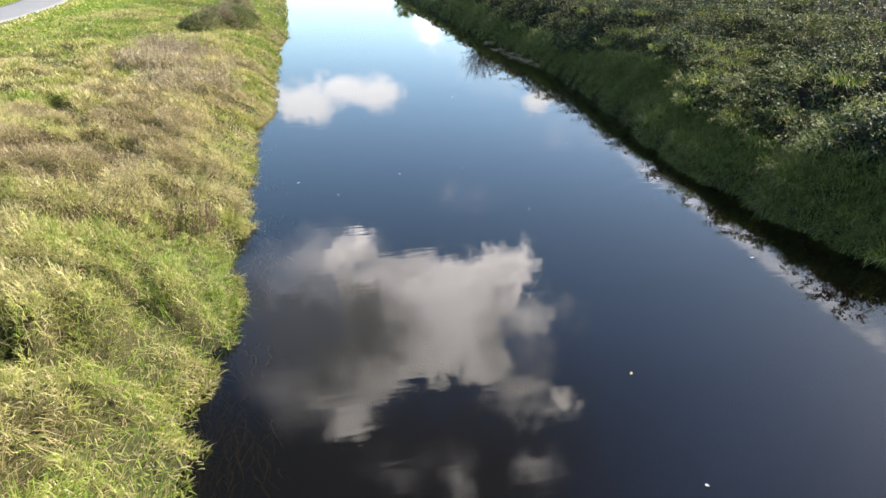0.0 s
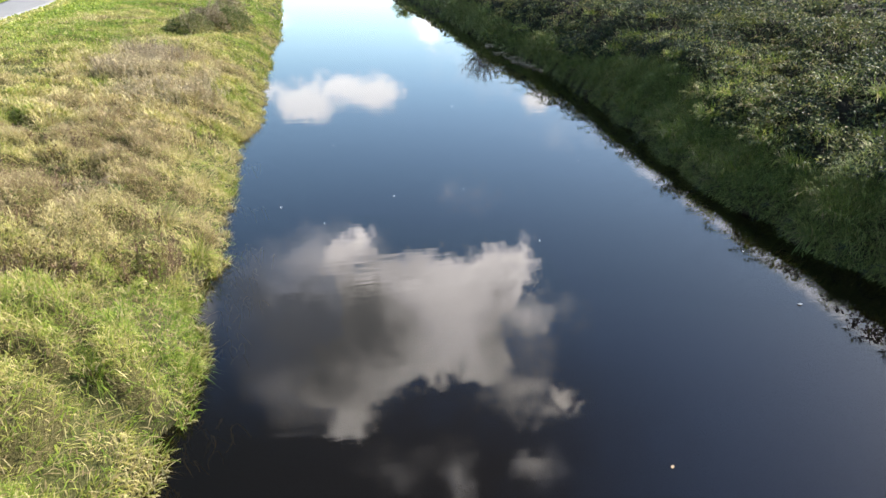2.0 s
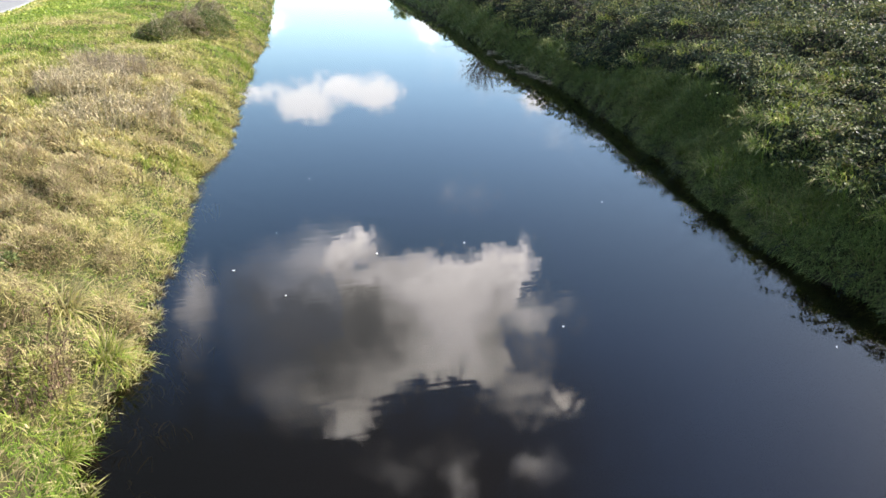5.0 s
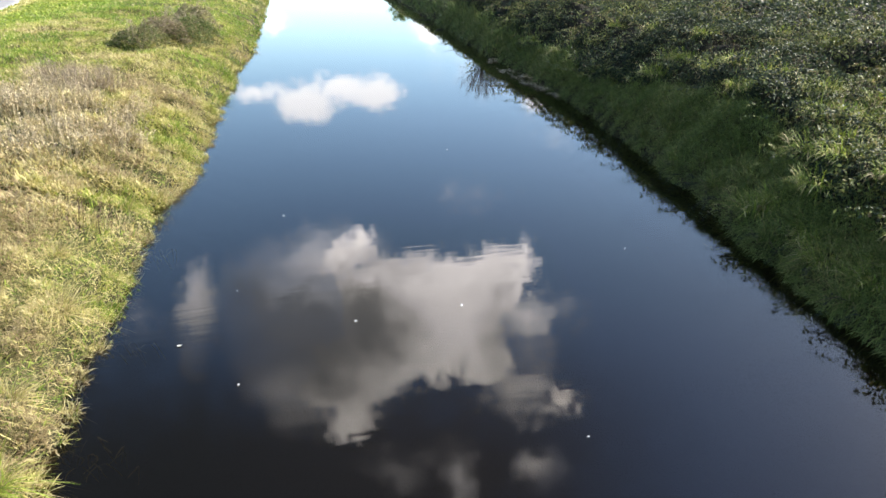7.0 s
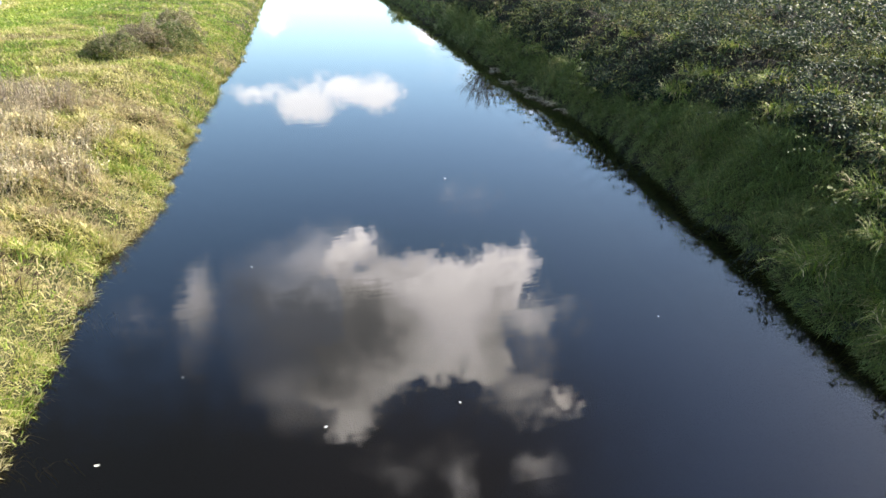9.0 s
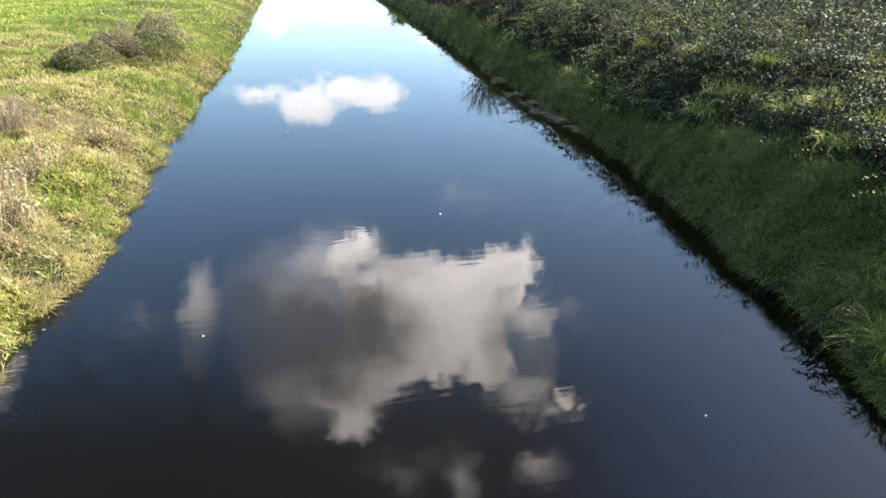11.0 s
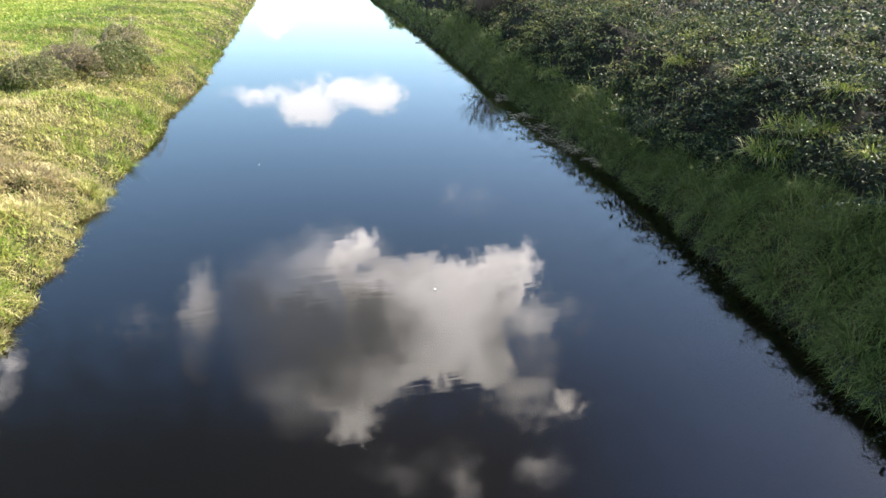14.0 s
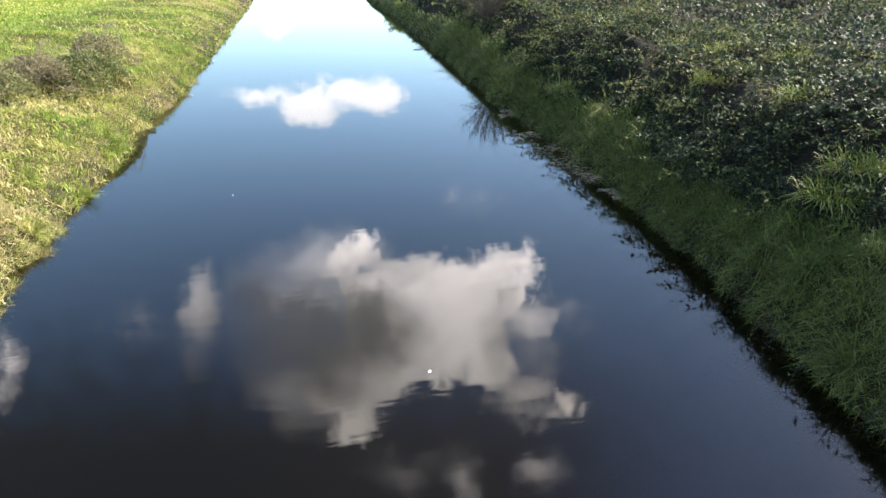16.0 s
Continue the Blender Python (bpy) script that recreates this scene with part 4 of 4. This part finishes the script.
def build_left_plants():
    bramble_bush(-3.3, 45.2, 1.4, 2.3, 1.45, 0.30, "dark green bramble bush with glossy leaves on the grassy bank", 131, 5200, 0.080)
    bramble_bush(-3.4, 48.2, 1.1, 1.5, 1.55, 0.6, "brownish bramble bush with rusty leaves on the bank", 133, 2200, 0.085)
    bramble_bush(-4.2, 43.2, 1.1, 0.9, 1.55, 0.88, "brown withered bramble bush in long grass", 135, 2400, 0.065)
    bramble_bush(-4.8, 41.0, 1.2, 1.1, 1.3, 0.45, "sprawling dark green bramble bush in long grass", 137, 2400, 0.075)
    bramble_bush(-3.7, 15.4, 0.7, 0.6, 0.38, 0.15, "low green nettle patch in the dry grass", 149, 520, 0.06)
    for x, y, k in ((-5.0, 30.0, 151), (-5.6, 31.2, 153), (-4.4, 31.2, 155)):
        stalk_clump(on_ground(x, y), 230, 1.0, 0.75, 0.97, "grey-brown withered shrub beside tan stalks", "shrub", "withered shrubs on the sunny bank", k, False, "withered_shrub")
    for k, (x, y) in enumerate([(-5.2, 14.4), (-4.6, 15.3), (-5.9, 15.8), (-5.9, 13.3), (-3.9, 15.2), (-4.1, 11.8), (-3.5, 11.6), (-2.4, 12.7), (-4.6, 13.2), (-6.3, 14.6)]):
        stalk_clump(on_ground(x, y), 190, 0.55, 0.62, 0.55, "low rusty brown dead herb patch in the dry grass", "dead herbs", "dead herb patches on the sunny bank", 157 + 2 * k, False, "dead_herb_patch", M_RUST)
    rng = np.random.default_rng(140)
    first = None
    for x, y in [(-4.1, 25.6), (-3.3, 26.6), (-4.9, 26.8), (-5.5, 27.6), (-4.2, 27.9), (-3.0, 28.4), (-5.0, 29.2), (-2.7, 25.3), (-4.7, 24.6), (-5.9, 29.0), (-3.7, 24.2)]:
        m = on_ground(x, y, rng.uniform(0, 360))
        if first is None:
            first = stalk_clump(m, 170, 0.68, 0.75, 0.52, "soft clump of bleached tan dead stalks on the bank", "dead stalks", "dead stalks on the sunny bank", 141)
        else:
            copy_thing(first, m).scale = (rng.uniform(0.85, 1.15),) * 3
    dark = stalk_clump(on_ground(-5.7, 27.0), 60, 0.9, 0.5, 0.95, "dark brown withered herb clump among tan stalks", "dead stalks", "", 143, False)
    first = None
    for x, y in [(-5.4, 15.3), (-5.9, 16.0), (-4.9, 16.4), (-2.35, 13.3), (-2.7, 13.9), (-4.2, 12.1), (-4.5, 17.6), (-5.6, 18.4), (-6.2, 13.6), (-2.3, 20.4), (-4.6, 9.2)]:
        m = on_ground(x, y, rng.uniform(0, 360))
        if first is None:
            first = stalk_clump(m, 24, 0.66, 0.4, 0.9, "rusty brown seeded dock plant in the grass", "herb", "rusty docks in the grass", 145, name="dock_plant", mat=M_RUST)
        else:
            copy_thing(first, m).scale = (rng.uniform(0.75, 1.15),) * 3


def cane_over_water(x, y, seed, reach):
    """A leafy cane that hangs from the bank over the water."""
    rng = np.random.default_rng(seed)
    a = np.pi + rng.normal(0, 0.5)
    q = np.linspace(0, 1, 8)
    z0 = 0.20 + 0.12 * rng.random()
    pts = np.stack([reach * q * np.cos(a), reach * q * np.sin(a), z0 + 0.10 * np.sin(np.pi * q) - (z0 - 0.04) * q ** 2], -1)
    c = thing("hanging_cane", pose(x, y, 0), "leafy bramble cane hanging from the bank over the water", "bramble cane", "canes hanging over the water")
    v, t = tube(np.concatenate([[pts[0] + [0.25, 0, float(ground_z(x + 0.25, y)) - pts[0][2] - 0.05]], pts]), np.linspace(0.006, 0.002, 9), 4)
    part("cane", mesh_of("hanging_stem", v, t, M_BARK), c)
    k = 44
    w = rng.uniform(0.05, 1.0, k)
    at = np.stack([np.interp(w, q, pts[:, j]) for j in range(3)], -1) + rng.normal(0, 0.05, (k, 3)) * [1, 1, 0.6]
    v, t = trefoil_leaves(at[:, 0], at[:, 1], at[:, 2], np.full(k, 0.032), rng)
    part("foliage", mesh_of("hanging_foliage", v, t, M_BRAMBLE, np.tile(np.repeat(np.clip(rng.normal(0.3, 0.2, k), 0, 1), 4), 3)), c, kind="stuff")


def build_right_plants():
    rng = np.random.default_rng(150)
    ys = [9.6, 10.4, 11.3, 12.6, 13.4, 14.8, 15.2, 16.2, 16.9, 17.6, 18.8, 19.1, 19.5, 19.8, 20.2, 20.6, 21.0, 21.3, 21.9, 22.7, 23.4, 24.2, 24.7, 25.2, 25.6, 26.1, 26.8, 27.4, 28.4, 29.2, 30.1, 43.5, 46.0, 52.0, 56.5, 61.0]
    for i, y in enumerate(ys):
        cane_over_water(float(right_shore(y)) + 0.1, y, 151 + i, rng.uniform(0.25, 0.45) + 0.35 * (18.9 < y < 20.9 or 24.5 < y < 26))


def bare_shrub(x, y, tall, wide, stems, label, seed, name="bare_shrub"):
    """Thin stems that fan out of one foot, with many upright twigs."""
    rng = np.random.default_rng(seed)
    shrub = thing(name, on_ground(x, y), label, "shrub")
    for k in range(stems):
        a, out = k * 2.4, wide / 2 * math.sqrt((k + 0.5) / stems)
        q = np.linspace(0, 1, 7)
        h = tall * (1.0 - 0.35 * (2 * out / wide) ** 2) * rng.uniform(0.85, 1.0)
        pts = np.stack([out * q ** 1.4 * np.cos(a), out * q ** 1.4 * np.sin(a), h * q - 0.08], -1)
        pieces = [tube(pts, np.linspace(0.008, 0.003, 7), 4)]
        for j in range(26):
            w = rng.uniform(0.4, 0.97)
            p0 = np.array([np.interp(w, q, pts[:, c]) for c in range(3)])
            b = a + rng.normal(0, 1.3)
            p1 = p0 + np.array([0.20 * np.cos(b), 0.20 * np.sin(b), rng.uniform(0.3, 0.7)]) * rng.uniform(0.6, 1.2)
            pieces.append(tube(np.stack([p0, (p0 + p1) / 2 + [0, 0, -0.02], p1]), [0.0045, 0.004, 0.003], 3))
        part("stem", mesh_of("shrub_stem", *join(pieces), M_BARK), shrub)
    return shrub


def fallen_branch(x, y, length, turn, seed):
    rng = np.random.default_rng(seed)
    q = np.linspace(0, 1, 8)
    pts = np.stack([length * (q - 0.5), 0.12 * np.sin(4 * q), 0.015 + 0.012 * np.sin(6 * q)], -1)
    pieces = [tube(pts, np.linspace(0.018, 0.007, 8), 5)]
    for k in range(9):
        p0 = pts[rng.integers(1, 8)]
        p1 = p0 + [rng.normal(0.15, 0.2), rng.normal(0, 0.25), rng.uniform(0.0, 0.12)]
        pieces.append(tube(np.stack([p0, (p0 + p1) / 2, p1]), [0.012, 0.009, 0.004], 4))
    ob = new("fallen_branch", mesh_of("fallen_branch", *join(pieces), M_BARK))
    ob.matrix_basis = pose(x, y, 0.0, 0, 0, turn)
    tagged(ob, "dark fallen branch lying in the water by the bank", "branch", "branches fallen into the water")


def young_tree(x, y, tall, wide, seed, dry=0.3):
    rng = np.random.default_rng(seed)
    tree = thing("young_tree", on_ground(x, y), "young leafy tree standing on the far river bank", "tree", "young trees by the river")
    q = np.linspace(0, 1, 8)
    trunk = np.stack([0.15 * np.sin(3 * q), 0.1 * q, tall * 0.8 * q - 0.1], -1)
    part("trunk", mesh_of("trunk", *tube(trunk, np.linspace(0.09, 0.02, 8), 7), M_BARK, smooth=True), tree)
    tips = []
    for k in range(16):
        w = rng.uniform(0.25, 1.0)
        p0 = np.array([np.interp(w, q, trunk[:, c]) for c in range(3)])
        a = k * 2.4
        L = wide / 2 * (1.1 - 0.6 * w) * rng.uniform(0.7, 1.1)
        p1 = p0 + np.array([L * np.cos(a), L * np.sin(a), L * rng.uniform(0.4, 1.0)])
        mid = (p0 + p1) / 2 + [0, 0, -0.05]
        part("limb", mesh_of("limb", *tube(np.stack([p0, mid, p1]), [0.03, 0.02, 0.008], 5), M_BARK), tree)
        tips += [p1, mid, (mid + p1) / 2]
    tips = np.array(tips)
    k = 2600
    at = tips[rng.integers(0, len(tips), k)] + rng.normal(0, 0.22, (k, 3))
    L = rng.uniform(0.12, 0.22, k)
    v, t = leaf_mesh(at, L, L * 0.6, rng.uniform(0, 6.28, k), rng.normal(-0.2, 0.6, k), rng.normal(0, 0.6, k))
    part("crown", mesh_of("crown", v, t, M_BANK, np.repeat(np.clip(rng.normal(dry, 0.2, k), 0, 1), 4)), tree, kind="stuff")


def litter_material(name, a, b):
    mat, m = material(name)
    place = m.put("ShaderNodeNewGeometry").outputs["Position"]
    col = m.ramp(m.noise(place, 60.0, 4.0).outputs["Fac"], [(0.3, a), (0.7, b)])
    finish(m, m.put("ShaderNodeBsdfPrincipled", {"Base Color": col, "Roughness": 0.6}).outputs[0])
    return mat


M_PALE = litter_material("pale_leaf", (0.55, 0.50, 0.40), (0.75, 0.72, 0.64))
M_TAN = litter_material("tan_leaf", (0.35, 0.22, 0.10), (0.55, 0.40, 0.22))
M_PAD = litter_material("green_leaf", (0.10, 0.20, 0.04), (0.22, 0.34, 0.08))


def floating_leaf(x, y, length, mat, label, turn):
    """A curled leaf with a midrib and turned-up edge that lies on the water."""
    bm = bmesh.new()
    rows = []
    for i in range(7):
        q = i / 6
        w = length * 0.30 * math.sin(math.pi * min(1, q * 0.93 + 0.05)) ** 0.8
        lift = 0.10 * length * (2 * q - 1) ** 2
        rows.append([bm.verts.new((length * (q - 0.5), w * k, 0.006 + lift + abs(k) * 0.22 * w)) for k in (-1, -0.5, 0, 0.5, 1)])
    for a, b in zip(rows, rows[1:]):
        for k in range(4):
            bm.faces.new((a[k], a[k + 1], b[k + 1], b[k]))
    me = bpy.data.meshes.new("floating_leaf")
    bm.to_mesh(me)
    bm.free()
    me.materials.append(mat)
    ob = new("floating_leaf", me)
    ob.matrix_basis = pose(x, y, 0.002, 0, 0, turn)
    tagged(ob, label, "leaf", "leaves afloat on the river")


def build_floating():
    pale, tan, pad = "small pale curled leaf afloat on the dark water", "small tan dead leaf afloat on the dark water", "small green leaf afloat beside the grassy bank"
    rows = [(-0.29, 16.7, 0.10, 0), (0.59, 15.5, 0.07, 0), (7.5, 10.1, 0.11, 0), (3.85, 7.2, 0.09, 1), (3.7, 5.1, 0.07, 0), (2.2, 16.8, 0.07, 0), (3.83, 16.9, 0.06, 0), (4.5, 13.5, 0.05, 0),
            (5.48, 25.8, 0.09, 0), (0.41, 18.3, 0.04, 0), (7.16, 18.3, 0.04, 0), (2.35, 34.3, 0.07, 0), (1.14, 21.7, 0.05, 0), (7.83, 12.1, 0.05, 0), (-1.25, 22.5, 0.10, 2), (-1.3, 22.9, 0.08, 2)]
    for i, (x, y, s, k) in enumerate(rows):
        floating_leaf(x, y, 0.65 * s, (M_PALE, M_TAN, M_PAD)[k], (pale, tan, pad)[k], i * 77 % 360)


def water_weed(x, y, n, length, seed):
    rng = np.random.default_rng(seed)
    weed = thing("water_weed", pose(x, y, 0), "brown-green strands of water weed trailing under the surface", "water weed", "water weed by the sunny bank")
    pieces = []
    for k in range(n):
        q = np.linspace(0, 1, 7)
        L = length * rng.uniform(0.5, 1.1)
        sway, off = rng.normal(0, 0.10), rng.normal(0, 0.18)
        px = off + sway * q + 0.05 * np.sin(5 * q + rng.uniform(0, 6))
        py = rng.normal(0, 0.2) - L * q
        pz = -0.40 + 0.385 * np.minimum(1, 2.6 * q) - rng.uniform(0, 0.03)
        w = 0.011 * np.sin(np.pi * np.clip(q, 0.08, 0.97)) + 0.002
        v = np.stack([np.stack([px - w, py, pz], -1), np.stack([px + w, py, pz], -1)], 1).reshape(-1, 3)
        i = np.arange(6) * 2
        t = np.concatenate([np.stack([i, i + 1, i + 3], -1), np.stack([i, i + 3, i + 2], -1)])
        pieces.append((v, t))
    v, t = join(pieces)
    part("foliage", mesh_of("weed_foliage", v, t, M_WEED, np.repeat(rng.random(n), 14)), weed, kind="stuff")


def build_water_plants():
    for i, (x, y, n, L) in enumerate([(-1.05, 7.5, 34, 0.9), (-1.45, 8.0, 26, 0.7), (-1.35, 6.8, 24, 0.8), (-0.9, 6.8, 16, 0.7), (-1.15, 9.2, 18, 0.6), (-1.5, 6.2, 22, 0.7), (-1.0, 12.6, 16, 0.5), (-1.1, 13.6, 22, 0.6), (-0.9, 14.6, 14, 0.5), (-1.1, 11.2, 14, 0.5), (-1.1, 17.2, 14, 0.5), (-1.15, 20.6, 16, 0.5)]):
        water_weed(x, y, n, L, 170 + i)
    # drift of dead reed stems caught along the shaded bank
    rng = np.random.default_rng(180)
    pieces = []
    for k in range(800):
        y = rng.uniform(31.5, 42.0)
        x = float(right_shore(y)) - rng.uniform(-0.15, 0.75) * math.sin(math.pi * (y - 31.2) / 11.2) ** 0.6
        if field(x, y, 0.7, 182) < 0.38:
            continue
        a, L = rng.normal(1.75, 1.3), rng.uniform(0.06, 0.3)
        d = np.array([math.cos(a), math.sin(a), rng.normal(0, 0.08)]) * L / 2
        p = np.array([x, y, rng.uniform(0.003, 0.05)])
        pieces.append(tube(np.stack([p - d, p + [0, 0, 0.015], p + d]), [0.005, 0.006, 0.003], 4))
    v, t = join(pieces)
    ob = new("reed_litter", mesh_of("reed_litter", v, t, M_STALK, np.repeat(rng.uniform(0.0, 0.2, len(pieces)), 12)))
    tagged(ob, "drift of dead reed stems afloat along the shaded bank", "litter", kind="stuff")


build_tussocks()
build_left_plants()
build_right_plants()
bare_shrub(13.35, 52.0, 3.0, 3.6, 44, "bare twiggy shrub on the crest of the shaded bank", 190)
young_tree(18.6, 128.0, 5.2, 3.4, 194)
young_tree(20.3, 131.0, 4.8, 3.2, 196, 0.8)
young_tree(21.9, 130.0, 4.2, 3.0, 198)
fallen_branch(11.2, 58.6, 1.4, 12, 200)
fallen_branch(11.5, 62.0, 1.1, -25, 202)
fallen_branch(11.2, 55.0, 0.9, 20, 204)


def build_sunlit_tufts():
    """Yellow-green grass that stands up out of the brambles into the sun."""
    rng = np.random.default_rng(210)
    places = [(12.13, 39.3), (12.3, 38.7), (12.45, 27.0), (11.96, 26.74), (13.5, 29.8), (12.7, 26.5), (13.4, 25.1), (12.7, 24.0), (12.2, 22.8), (15.6, 27.9), (16.2, 29.0), (12.66, 22.5), (12.9, 21.1),
              (12.0, 19.5), (9.95, 18.5), (9.75, 15.3), (10.0, 15.1), (9.75, 12.1), (10.0, 12.4), (12.5, 16.1), (12.57, 25.0), (11.2, 18.8), (10.3, 18.4), (9.95, 17.0), (9.7, 9.4), (13.7, 20.2), (12.1, 22.3)]
    places += spots(16, 11, 17, 9, 48, "right", 2.4, 5.5, rng, 1.6) + spots(26, 9.3, 13, 8.5, 20, "right", 0.6, 3.2, rng, 0.7)
    first = None
    for x, y in places:
        lift = 0.85 * float(thicket_top(np.array([x]), np.array([y]))[0])
        m = on_ground(x, y, rng.uniform(0, 360), lift)
        if first is None:
            first = tussock(m, 0.22, M_GRASS, 0.52, "bright yellow-green grass tuft spread over the brambles", "sunlit grass tufts among the brambles", 212, 0.34, 300, 0.009)
        else:
            copy_thing(first, m).scale = (rng.uniform(0.8, 1.3),) * 3


build_sunlit_tufts()
build_floating()
build_water_plants()
